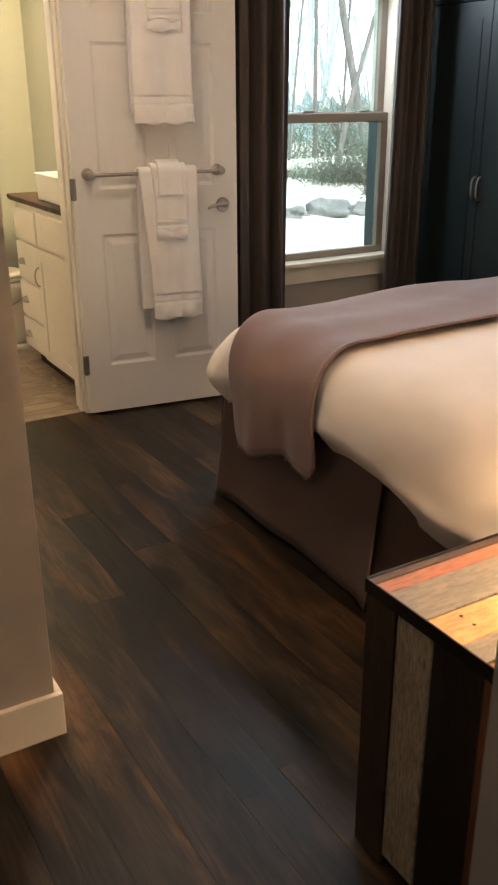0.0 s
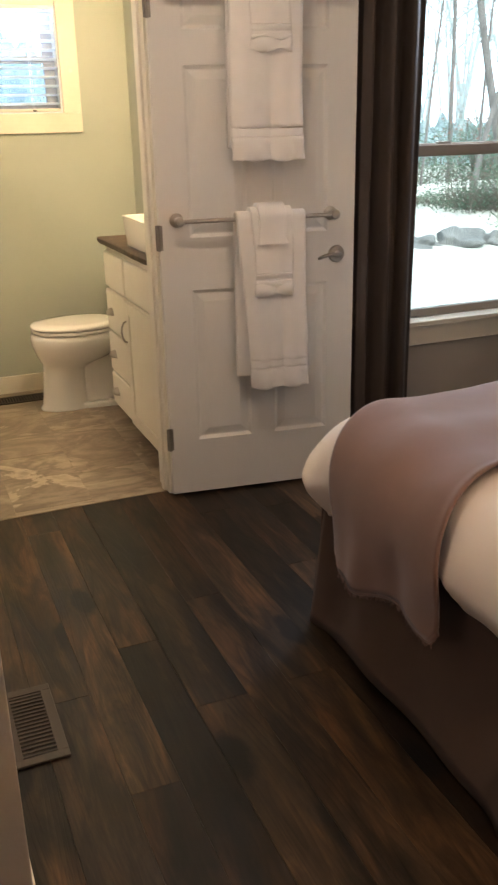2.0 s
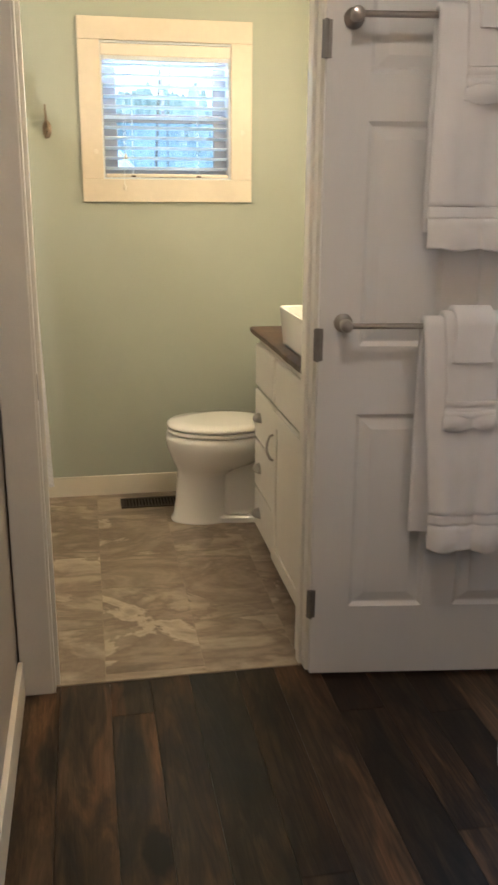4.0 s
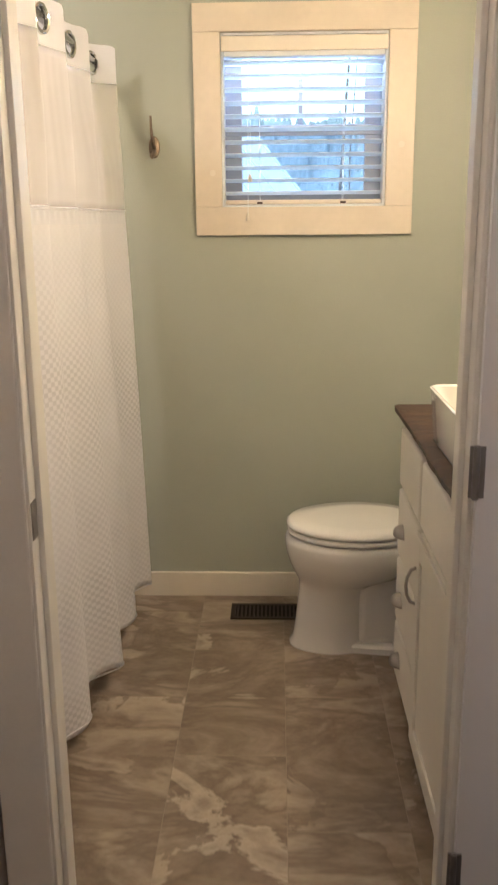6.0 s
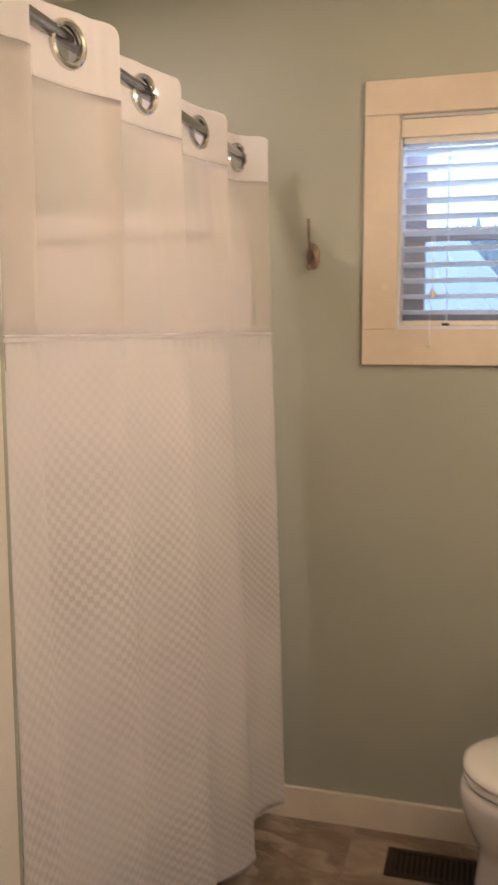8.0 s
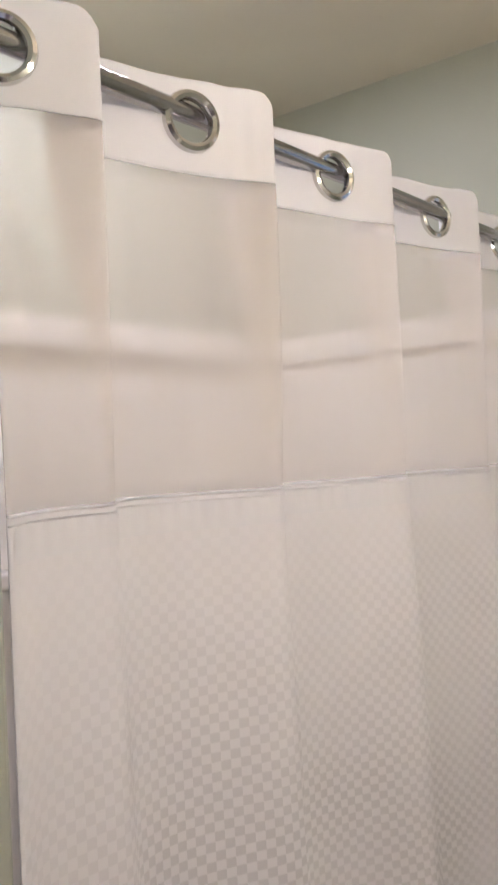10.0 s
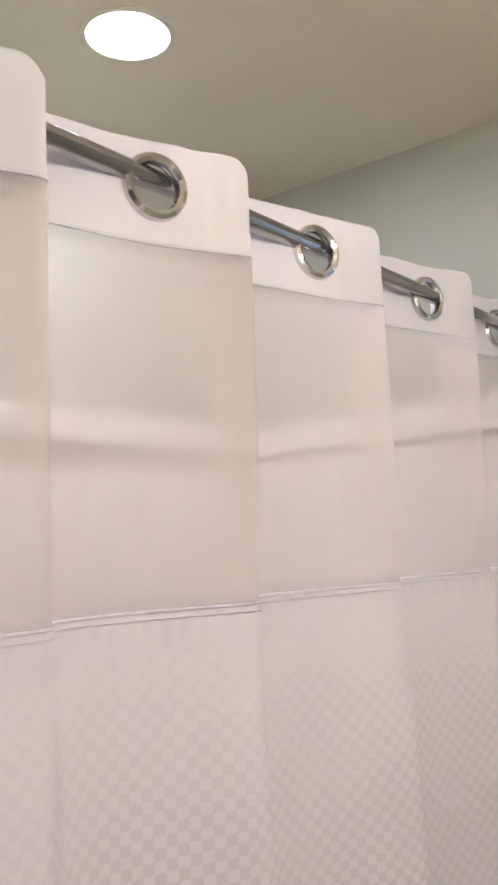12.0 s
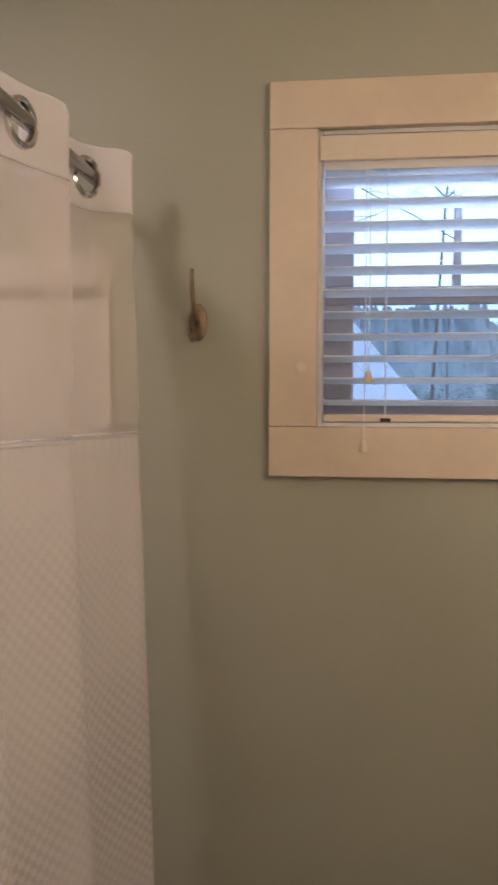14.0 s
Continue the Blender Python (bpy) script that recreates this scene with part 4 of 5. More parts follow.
# Hall and bed lamps are added to brighten; entry lamp follows the door shadows.
for x, y, e in ((-0.25, -0.95, E_ENTRY), (0.75, -2.45, E_BEDROOM), (-1.45, -4.35, E_HALL_FILL)):
    downlight(x, y, "unseen round recessed downlight in the ceiling, lit", "dome")
    lamp("bedroom_downlight", "AREA", look((x, y, CEIL - 0.012), (x, y, 0)), e, {E_HALL_FILL: (1.0, 0.93, 0.86), E_ENTRY: (1.0, 0.82, 0.62)}.get(e, (1.0, 0.70, 0.44)), 0.15)

# ---- floor registers ----


def register(x0, x1, y0, y1, along, mat, label):
    """A louvred floor grille: a rim, a near-black sheet for the shaded well, and its bars."""
    r = thing("floor_register", label, "floor vent", (x0 + x1) / 2, (y0 + y1) / 2, 0.0032, group="floor registers")
    hx, hy = (x1 - x0) / 2, (y1 - y0) / 2
    w = 0.018 if along == "x" else 0.026
    rim = bmesh.new()
    for a in ((-hx, hx, -hy, -hy + w), (-hx, hx, hy - w, hy), (-hx, -hx + w, -hy + w, hy - w), (hx - w, hx, -hy + w, hy - w)):
        bm_box(a[0], a[1], a[2], a[3], 0, 0.005, 0.0012, bm=rim)
    part("rim", rim, mat, r)
    # Flat dark sheet in place of the duct's depth and shade.
    part("well", bm_box(-hx + w, hx - w, -hy + w, hy - w, 0.0, 0.0008), "gap", r)
    n = int(((2 * hy if along == "y" else 2 * hx) - 2 * w) / 0.0145)
    for k in range(n):
        s = -(hy if along == "y" else hx) + w + (k + 0.5) * ((2 * (hy if along == "y" else hx) - 2 * w) / n)
        b = bm_box(-hx + w, hx - w, s - 0.0032, s + 0.0032, 0.001, 0.0042) if along == "y" else bm_box(s - 0.0032, s + 0.0032, -hy + w, hy - w, 0.001, 0.0042)
        part("slat", b, mat, r)
    return r


register(-0.841, -0.706, -1.387, -1.078, "y", "brownmetal", "brown metal floor register set in the boards")
register(-0.510, -0.215, 1.570, 1.703, "x", "bronze", "dark bronze floor register in the bathroom tiles")

# ---- vanity ----
van = thing("vanity_cabinet", "white painted bathroom vanity with drawers and a door", "cabinet", 0.040, 0.17, 0)
VL = 0.855                      # length along the wall
VD = BX1 - 0.040 - 0.003        # depth
part("carcass", bm_box(0, VD, 0, VL, 0.10, 0.897, 0.002), "cabinet", van)
part("toe_kick", bm_box(0.06, VD, 0.0, VL, 0.0, 0.0995), "board_dark", van)


def front(name, y0, y1, z0, z1, parent):
    """A cabinet front with eased edges and a framed field."""
    b = bm_box(-0.020, -0.0005, y0, y1, z0, z1, 0.012, 4)
    return part(name, b, "cabinet", parent)


def cup_pull(y, z, parent):
    """A half-shell pull, open below, on a thin flange."""
    def shell(u, v):
        a, b = math.pi * u, math.pi / 2 * v
        w = max(0.0, math.cos(b)) ** 0.7
        return (-0.0203 - 0.025 * math.sin(b), y + 0.031 * math.cos(a) * w, z - 0.010 + 0.031 * math.sin(a) * w + 0.004 * math.sin(b))
    pull = part("pull", bm_sheet(shell, 16, 8, 0.0016), "nickel", parent, "cup-shaped brushed nickel pull", "all")
    rim = [(-0.0215, y + 0.033 * math.cos(math.pi * k / 14), z - 0.010 + 0.033 * math.sin(math.pi * k / 14)) for k in range(15)]
    part("flange", bm_tube(rim, 0.0022, 8), "nickel", pull, smooth="all")


SPLIT = 0.488                   # between the door side and the drawer side
front("false_front", SPLIT + 0.012, VL - 0.006, 0.703, 0.872, van)
front("false_front", 0.008, SPLIT - 0.010, 0.703, 0.872, van)
for z0, z1 in ((0.492, 0.692), (0.288, 0.482), (0.112, 0.278)):
    d = front("drawer", SPLIT + 0.012, VL - 0.006, z0, z1, van)
    cup_pull(0.748, (z0 + z1) / 2 - 0.005, d)
vd = front("door", 0.008, SPLIT - 0.010, 0.112, 0.692, van)
for ya, yb, za, zb in ((0.010, 0.066, 0.114, 0.690), (SPLIT - 0.068, SPLIT - 0.012, 0.114, 0.690), (0.0665, SPLIT - 0.0685, 0.114, 0.170), (0.0665, SPLIT - 0.0685, 0.634, 0.690)):
    part("door_rail", bm_box(-0.0275, -0.0202, ya, yb, za, zb, 0.003), "cabinet", vd)
part("pull", bm_tube([(-0.027, SPLIT - 0.030, 0.505), (-0.040, SPLIT - 0.030, 0.510), (-0.049, SPLIT - 0.030, 0.530), (-0.052, SPLIT - 0.030, 0.553), (-0.049, SPLIT - 0.030, 0.576), (-0.040, SPLIT - 0.030, 0.596), (-0.027, SPLIT - 0.030, 0.601)], 0.0042, 10), "nickel", vd, "curved brushed nickel door pull", "all")

# the stained wooden top, with an uneven natural front edge


def slab_top():
    b = bmesh.new()
    n = 44
    rows = []
    for i in range(n + 1):
        yy = 0.165 + (1.045 - 0.165) * i / n
        e = 0.004 * noise.noise(Vector((yy * 9, 0.3, 0))) + 0.002 * noise.noise(Vector((yy * 31, 1.3, 0)))
        rows.append([b.verts.new(c) for c in ((0.012 + e * 0.6, yy, 0.9315), (0.004 + e, yy, 0.927), (0.006 + e * 1.3, yy, 0.912), (0.016 + e, yy, 0.900), (BX1 - 0.002, yy, 0.900), (BX1 - 0.002, yy, 0.9315))])
    for r0, r1 in zip(rows, rows[1:]):
        for k in range(6):
            b.faces.new((r0[k], r0[(k + 1) % 6], r1[(k + 1) % 6], r1[k]))
    b.faces.new(rows[0])
    b.faces.new(rows[-1][::-1])
    bmesh.ops.recalc_face_normals(b, faces=b.faces)
    return b


part("countertop", slab_top(), "counter", None, "dark stained wooden vanity top with worn edge", True, category="countertop")


def vessel_sink():
    """A rectangular vessel basin: flared outside, thin rim, hollow inside."""
    b = bmesh.new()

    def ring(x0, x1, y0, y1, z, r):
        pts = []
        for cx, cy, a0 in ((x1 - r, y1 - r, 0), (x0 + r, y1 - r, 90), (x0 + r, y0 + r, 180), (x1 - r, y0 + r, 270)):
            for k in range(5):
                a = radians(a0 + 22.5 * k)
                pts.append(b.verts.new((cx + r * math.cos(a), cy + r * math.sin(a), z)))
        return pts

    x0, x1, y0, y1 = 0.022, 0.385, 0.200, 0.648
    loops = [ring(x0 + 0.020, x1 - 0.02, y0 + 0.02, y1 - 0.022, 0.936, 0.025), ring(x0 + 0.015, x1 - 0.015, y0 + 0.015, y1 - 0.017, 0.940, 0.028), ring(x0 + 0.003, x1 - 0.003, y0 + 0.003, y1 - 0.003, 1.056, 0.035), ring(x0 + 0.002, x1 - 0.002, y0 + 0.002, y1 - 0.002, 1.062, 0.036), ring(x0 + 0.006, x1 - 0.006, y0 + 0.006, y1 - 0.006, 1.064, 0.032), ring(x0 + 0.013, x1 - 0.013, y0 + 0.013, y1 - 0.013, 1.060, 0.028), ring(x0 + 0.035, x1 - 0.035, y0 + 0.035, y1 - 0.035, 0.975, 0.04), ring(x0 + 0.09, x1 - 0.09, y0 + 0.09, y1 - 0.09, 0.960, 0.04)]
    for l0, l1 in zip(loops, loops[1:]):
        for k in range(20):
            b.faces.new((l0[k], l0[(k + 1) % 20], l1[(k + 1) % 20], l1[k]))
    b.faces.new(loops[0][::-1])
    b.faces.new(loops[-1])
    bmesh.ops.recalc_face_normals(b, faces=b.faces)
    return b


sink = part("vessel_sink", vessel_sink(), "porcelain", None, "white rectangular porcelain vessel sink on the vanity", True, category="sink")
part("base_gasket", bm_box(0.040, 0.37, 0.218, 0.630, 0.9318, 0.9358, 0.001), "dark_edge", sink, "black sealing strip")
part("drain", moved(bm_lathe([(0.022, 0), (0.022, 0.003), (0.012, 0.004)], 20), Matrix.Translation((0.20, 0.424, 0.9602))), "chrome", sink, smooth=True)

# ---- toilet, facing the tub ----
wc = thing("toilet", "white porcelain toilet with closed lid beside the vanity", "toilet", 0, 1.405, 0)
wc.scale = (1, 1, 1.06)


def egg(x_tip, x_back, half, z, n=40, point=0.62):
    """An elongated outline: round tip towards -x, broader middle, straight back."""
    pts = []
    L = x_back - x_tip
    for k in range(n):
        a = 2 * math.pi * k / n
        c, s = math.cos(a), math.sin(a)
        x = x_tip + L * (0.5 - 0.5 * c) if c > 0 else x_tip + L * (0.5 - 0.5 * c)
        yy = half * (abs(s) ** 0.82) * (1 if s >= 0 else -1) * (1.0 - 0.10 * max(0, c))
        pts.append((x, yy, z))
    return pts


def loft(loops):
    b = bmesh.new()
    vs = [[b.verts.new(p) for p in l] for l in loops]
    n = len(vs[0])
    for l0, l1 in zip(vs, vs[1:]):
        for k in range(n):
            b.faces.new((l0[k], l0[(k + 1) % n], l1[(k + 1) % n], l1[k]))
    b.faces.new(vs[0][::-1])
    b.faces.new(vs[-1])
    bmesh.ops.recalc_face_normals(b, faces=b.faces)
    return b


part("bowl", loft([egg(-0.292, 0.00, 0.102, 0.0), egg(-0.292, 0.00, 0.102, 0.010), egg(-0.279, -0.015, 0.094, 0.026), egg(-0.270, -0.020, 0.094, 0.09), egg(-0.262, -0.022, 0.094, 0.17), egg(-0.258, -0.018, 0.097, 0.212), egg(-0.262, 0.02, 0.112, 0.236), egg(-0.277, 0.10, 0.145, 0.262), egg(-0.292, 0.15, 0.168, 0.295), egg(-0.304, 0.18, 0.181, 0.333), egg(-0.308, 0.18, 0.186, 0.366), egg(-0.304, 0.18, 0.182, 0.384), egg(-0.292, 0.17, 0.172, 0.391)]), "porcelain", wc, smooth="all")
part("trapway", bm_tube([(-0.02, 0, 0.25), (0.05, -0.0, 0.20), (0.10, 0, 0.13), (0.17, 0, 0.16), (0.22, 0, 0.24), (0.25, 0, 0.30)], [0.068, 0.070, 0.072, 0.072, 0.072, 0.065], 18), "porcelain", wc, smooth="all")
part("foot", loft([egg(-0.20, 0.37, 0.108, 0.0), egg(-0.20, 0.37, 0.108, 0.022), egg(-0.19, 0.36, 0.098, 0.030)]), "porcelain", wc, smooth=True)
part("pedestal_back", bm_box(-0.06, 0.355, -0.078, 0.078, 0.024, 0.31, 0.030, 4), "porcelain", wc, smooth=True)
part("deck", bm_box(0.10, 0.385, -0.17, 0.17, 0.30, 0.392, 0.035, 4), "porcelain", wc, smooth=True)
part("seat", loft([egg(-0.294, 0.155, 0.180, 0.395), egg(-0.300, 0.16, 0.186, 0.401), egg(-0.300, 0.16, 0.186, 0.408), egg(-0.294, 0.155, 0.180, 0.413)]), "porcelain", wc, smooth=True)
lid = part("lid", loft([egg(-0.296, 0.155, 0.182, 0.416), egg(-0.303, 0.16, 0.188, 0.422), egg(-0.302, 0.16, 0.187, 0.429), egg(-0.290, 0.155, 0.176, 0.436), egg(-0.22, 0.12, 0.12, 0.440)]), "porcelain", wc, smooth="all")
for s in (-0.075, 0.075):
    part("lid_hinge", bm_box(0.150, 0.185, s - 0.022, s + 0.022, 0.3925, 0.432, 0.008, 3), "porcelain", wc, smooth=True)
part("tank", bm_box(0.205, 0.398, -0.22, 0.22, 0.3925, 0.690, 0.025, 4), "porcelain", wc, smooth=True)
part("tank_lid", bm_box(0.196, 0.404, -0.228, 0.228, 0.6905, 0.722, 0.010, 3), "porcelain", wc, smooth=True)
for s in (-0.085, 0.085):
    part("bolt_cap", moved(bm_lathe([(0.010, 0), (0.010, 0.006), (0.005, 0.011)], 14), Matrix.Translation((0.07, s * 0.9, 0.0285))), "porcelain", wc, smooth=True)

# ---- bathroom window with blind ----
bw = thing("window_2", "small bathroom window with pale wooden casing", "window", kind="structure")
CX0, CX1, CZ0, CZ1 = -0.622, 0.142, 1.396, 2.159
IX0, IX1, IZ0, IZ1 = -0.528, 0.047, 1.494, 2.068
YC = 1.781
part("head_casing", bm_box(CX0, CX1, YC, FAR - 0.001, IZ1 + 0.0005, CZ1, 0.0025), "casing", bw)
part("sill_casing", bm_box(CX0, CX1, YC, FAR - 0.001, CZ0, IZ0 - 0.0005, 0.0025), "casing", bw)
part("side_casing", bm_box(CX0, IX0, YC + 0.001, FAR - 0.001, IZ0, IZ1, 0.0025), "casing", bw)
part("side_casing", bm_box(IX1, CX1, YC + 0.001, FAR - 0.001, IZ0, IZ1, 0.0025), "casing", bw)
for xx, zz in ((-0.560, 1.610), (0.098, 1.70)):
    part("knot", moved(bm_lathe([(0.011, 0.0), (0.009, 0.0006)], 14), Matrix.Translation((xx, YC + (0.001 if zz > 1.49 else 0.0), zz)) @ pose(0, 0, 0, 90)), "valance", bw, "amber wood knot")
for a in ((IX0 + 0.0005, IX0 + 0.008, IZ0, IZ1), (IX1 - 0.008, IX1 - 0.0005, IZ0, IZ1)):
    part("lining", bm_box(a[0], a[1], FAR + 0.0005, FAR + 0.149, a[2], a[3]), "vinyl", bw)
for z in ((IZ0 + 0.0005, IZ0 + 0.008), (IZ1 - 0.008, IZ1 - 0.0005)):
    part("lining", bm_box(IX0 + 0.009, IX1 - 0.009, FAR + 0.0005, FAR + 0.149, z[0], z[1]), "vinyl", bw)
sash_frame(bw, IX0 + 0.009, IX1 - 0.009, IZ0 + 0.009, 1.775, FAR + 0.070, FAR + 0.095, 0.060, 0.045, 0.035, "greyframe", "screen")
sash_frame(bw, IX0 + 0.009, IX1 - 0.009, 1.745, IZ1 - 0.009, FAR + 0.098, FAR + 0.123, 0.060, 0.035, 0.035, "greyframe", "glass")
part("muntin", bm_box(-0.258, -0.242, FAR + 0.104, FAR + 0.117, 1.781, IZ1 - 0.045, 0.002), "greyframe", bw)

blind = thing("window_blind", "white two-inch slat blind, slats open, in the bathroom window", "blind", 0, FAR + 0.030, 0)
BX_0, BX_1 = IX0 + 0.011, IX1 - 0.011
part("valance", bm_box(IX0 + 0.002, IX1 - 0.002, -0.040, -0.030, 2.008, 2.056, 0.003), "valance", blind, "cream blind valance")
part("headrail", bm_box(BX_0, BX_1, -0.028, 0.026, 1.992, 2.054, 0.002), "vinyl", blind)
ztop, step = 1.976, 0.0433
for k in range(11):
    def slat(u, v, z=ztop - step * k):
        q = (v - 0.5) * 0.050
        t = radians(-10)
        return (BX_0 + (BX_1 - BX_0) * u, q * math.cos(t), z + q * math.sin(t) + 0.0012 * (1 - (2 * v - 1) ** 2))
    part("slat", bm_sheet(slat, 1, 4, 0.003), "blind", blind)
part("bottom_rail", bm_box(BX_0, BX_1, -0.026, 0.026, IZ0 + 0.0095, IZ0 + 0.024, 0.004), "valance", blind)
for x in (-0.395, -0.10):
    for yy in (-0.0265, 0.0265):
        part("ladder_cord", bm_tube([(x, yy, IZ0 + 0.022), (x, yy, 1.995)], 0.0010, 5), "blind", blind)
    part("cord_plug", bm_box(x - 0.010, x + 0.010, -0.031, -0.0265, IZ0 + 0.010, IZ0 + 0.017, 0.001), "board_brown", blind)
for x, z in ((-0.437, 1.467), (-0.429, 1.60)):
    c = part("pull_cord", bm_tube([(x, -0.052, z), (x + 0.002, -0.050, (z + 1.99) / 2), (x + 0.001, -0.042, 1.99)], 0.0010, 5), "blind", blind)
    part("tassel", moved(bm_lathe([(0.003, 0.022), (0.006, 0.015), (0.0085, 0.0), (0.007, -0.003)], 12), Matrix.Translation((x, -0.0535, z - 0.018))), "valance", c, smooth=True)

# ---- robe hook ----
hook = thing("robe_hook", "aged pewter leaf-shaped robe hook on the sage wall", "hook", -0.766, FAR, 1.70)
part("leaf_plate", moved(bm_lathe([(0.004, 0.0), (0.026, 0.001), (0.024, 0.006), (0.014, 0.010), (0.004, 0.012)], 24, 0.75, 1.45), pose(0, 0, 0, 90)), "leafmetal", hook, smooth=True)
part("upper_prong", bm_tube([(0, -0.010, 0.0), (0.0, -0.030, 0.012), (-0.001, -0.048, 0.035), (-0.002, -0.056, 0.065), (-0.002, -0.058, 0.098)], [0.007, 0.006, 0.005, 0.0045, 0.004], 10), "leafmetal", hook, smooth="all")
part("lower_prong", bm_tube([(0, -0.010, -0.010), (-0.002, -0.026, -0.032), (-0.004, -0.040, -0.038), (-0.005, -0.050, -0.028)], [0.006, 0.005, 0.0045, 0.006], 10), "leafmetal", hook, smooth="all")

# ---- tub and surround ----
tub = thing("bathtub", "white alcove bathtub with moulded surround behind the shower curtain", "bathtub", 0, 0, 0)
part("apron", bm_box(-0.985, -0.955, 0.302, FAR - 0.002, 0, 0.42, 0.008, 3), "acrylic", tub, smooth=True)
part("floor_pan", bm_box(BX0 + 0.03, -0.986, 0.33, FAR - 0.03, 0.0, 0.08), "acrylic", tub)
part("rim", bm_box(BX0 + 0.002, BX0 + 0.08, 0.302, FAR - 0.002, 0, 0.42, 0.01, 3), "acrylic", tub, smooth=True)
for ya, yb in ((0.302, 0.38), (FAR - 0.08, FAR - 0.002)):
    part("end_wall", bm_box(BX0 + 0.081, -0.986, ya, yb, 0, 0.42, 0.01, 3), "acrylic", tub, smooth=True)
sur = thing("tub_surround", "white acrylic three-sided tub surround with moulded upper ledge", "tub surround")
part("back_panel", bm_box(BX0 + 0.0005, BX0 + 0.012, 0.3015, FAR - 0.0015, 0.421, 1.84, 0.003), "acrylic", sur)
part("end_panel", bm_box(BX0 + 0.0125, -0.945, FAR - 0.012, FAR - 0.0015, 0.421, 1.84, 0.003), "acrylic", sur)
part("end_panel", bm_box(BX0 + 0.0125, -0.945, 0.3015, 0.312, 0.421, 1.84, 0.003), "acrylic", sur)
part("upper_ledge", bm_box(BX0 + 0.0125, BX0 + 0.040, 0.313, FAR - 0.0125, 1.765, 1.835, 0.012, 4), "acrylic", sur, smooth=True)
part("end_ledge", bm_box(BX0 + 0.0405, -0.96, FAR - 0.036, FAR - 0.0125, 1.765, 1.835, 0.010, 4), "acrylic", sur, smooth=True)
part("end_ledge", bm_box(BX0 + 0.0405, -0.96, 0.3125, 0.336, 1.765, 1.835, 0.010, 4), "acrylic", sur, smooth=True)
part("shelf", bm_box(BX0 + 0.0125, BX0 + 0.075, 0.313, FAR - 0.0125, 1.28, 1.315, 0.012, 4), "acrylic", sur, smooth=True)

# ---- shower rod, curtain ----
RX, RZ = -0.945, 1.962
rod = thing("shower_rod", "straight brushed steel shower rod across the tub", "shower rod")
part("pole", bm_tube([(RX, 0.303, RZ), (RX, FAR - 0.001, RZ)], 0.0125, 20), "steel", rod, smooth=True)
for y0, s in ((0.301, 1), (FAR - 0.001, -1)):
    part("flange", moved(bm_lathe([(0.030, 0.0), (0.030, 0.006), (0.022, 0.014), (0.016, 0.024)], 24), Matrix.Translation((RX, y0, RZ)) @ pose(0, 0, 0, -90 * s)), "chrome", rod, smooth=True)

# the run of the cloth seen from above at three heights: the near end, then for each length its
# turn behind the rod, its middle (a ring at the top) and the fold in front
TOP_RUN = [(-0.965, 0.352), (-0.945, 0.385), (-0.890, 0.488),
           (-1.000, 0.472), (-0.931, 0.660), (-0.889, 0.785),
           (-1.000, 0.772), (-0.934, 0.982), (-0.899, 1.115),
           (-1.000, 1.105), (-0.946, 1.340), (-0.904, 1.452),
           (-1.000, 1.440), (-0.948, 1.655), (-0.872, 1.696)]
SEAM_RUN = [(-0.856, 0.314), (-0.912, 0.400), (-0.884, 0.482),
            (-0.965, 0.515), (-0.930, 0.650), (-0.870, 0.768),
            (-0.965, 0.800), (-0.930, 0.960), (-0.880, 1.102),
            (-0.960, 1.135), (-0.930, 1.280), (-0.876, 1.402),
            (-0.940, 1.440), (-0.905, 1.590), (-0.863, 1.700)]
HEM_RUN = [(-0.852, 0.314), (-0.915, 0.390), (-0.842, 0.462),
           (-0.940, 0.545), (-0.920, 0.650), (-0.834, 0.772),
           (-0.945, 0.860), (-0.920, 0.965), (-0.778, 1.082),
           (-0.935, 1.185), (-0.905, 1.300), (-0.814, 1.428),
           (-0.915, 1.520), (-0.890, 1.610), (-0.820, 1.706)]
STEPS = (8, 14) + (14, 20, 20) * 4
COLS_C = sum(STEPS)
run_cache = {}


def mixed_run(a, b, k):
    return [(p[0] + (q[0] - p[0]) * k, p[1] + (q[1] - p[1]) * k) for p, q in zip(a, b)]


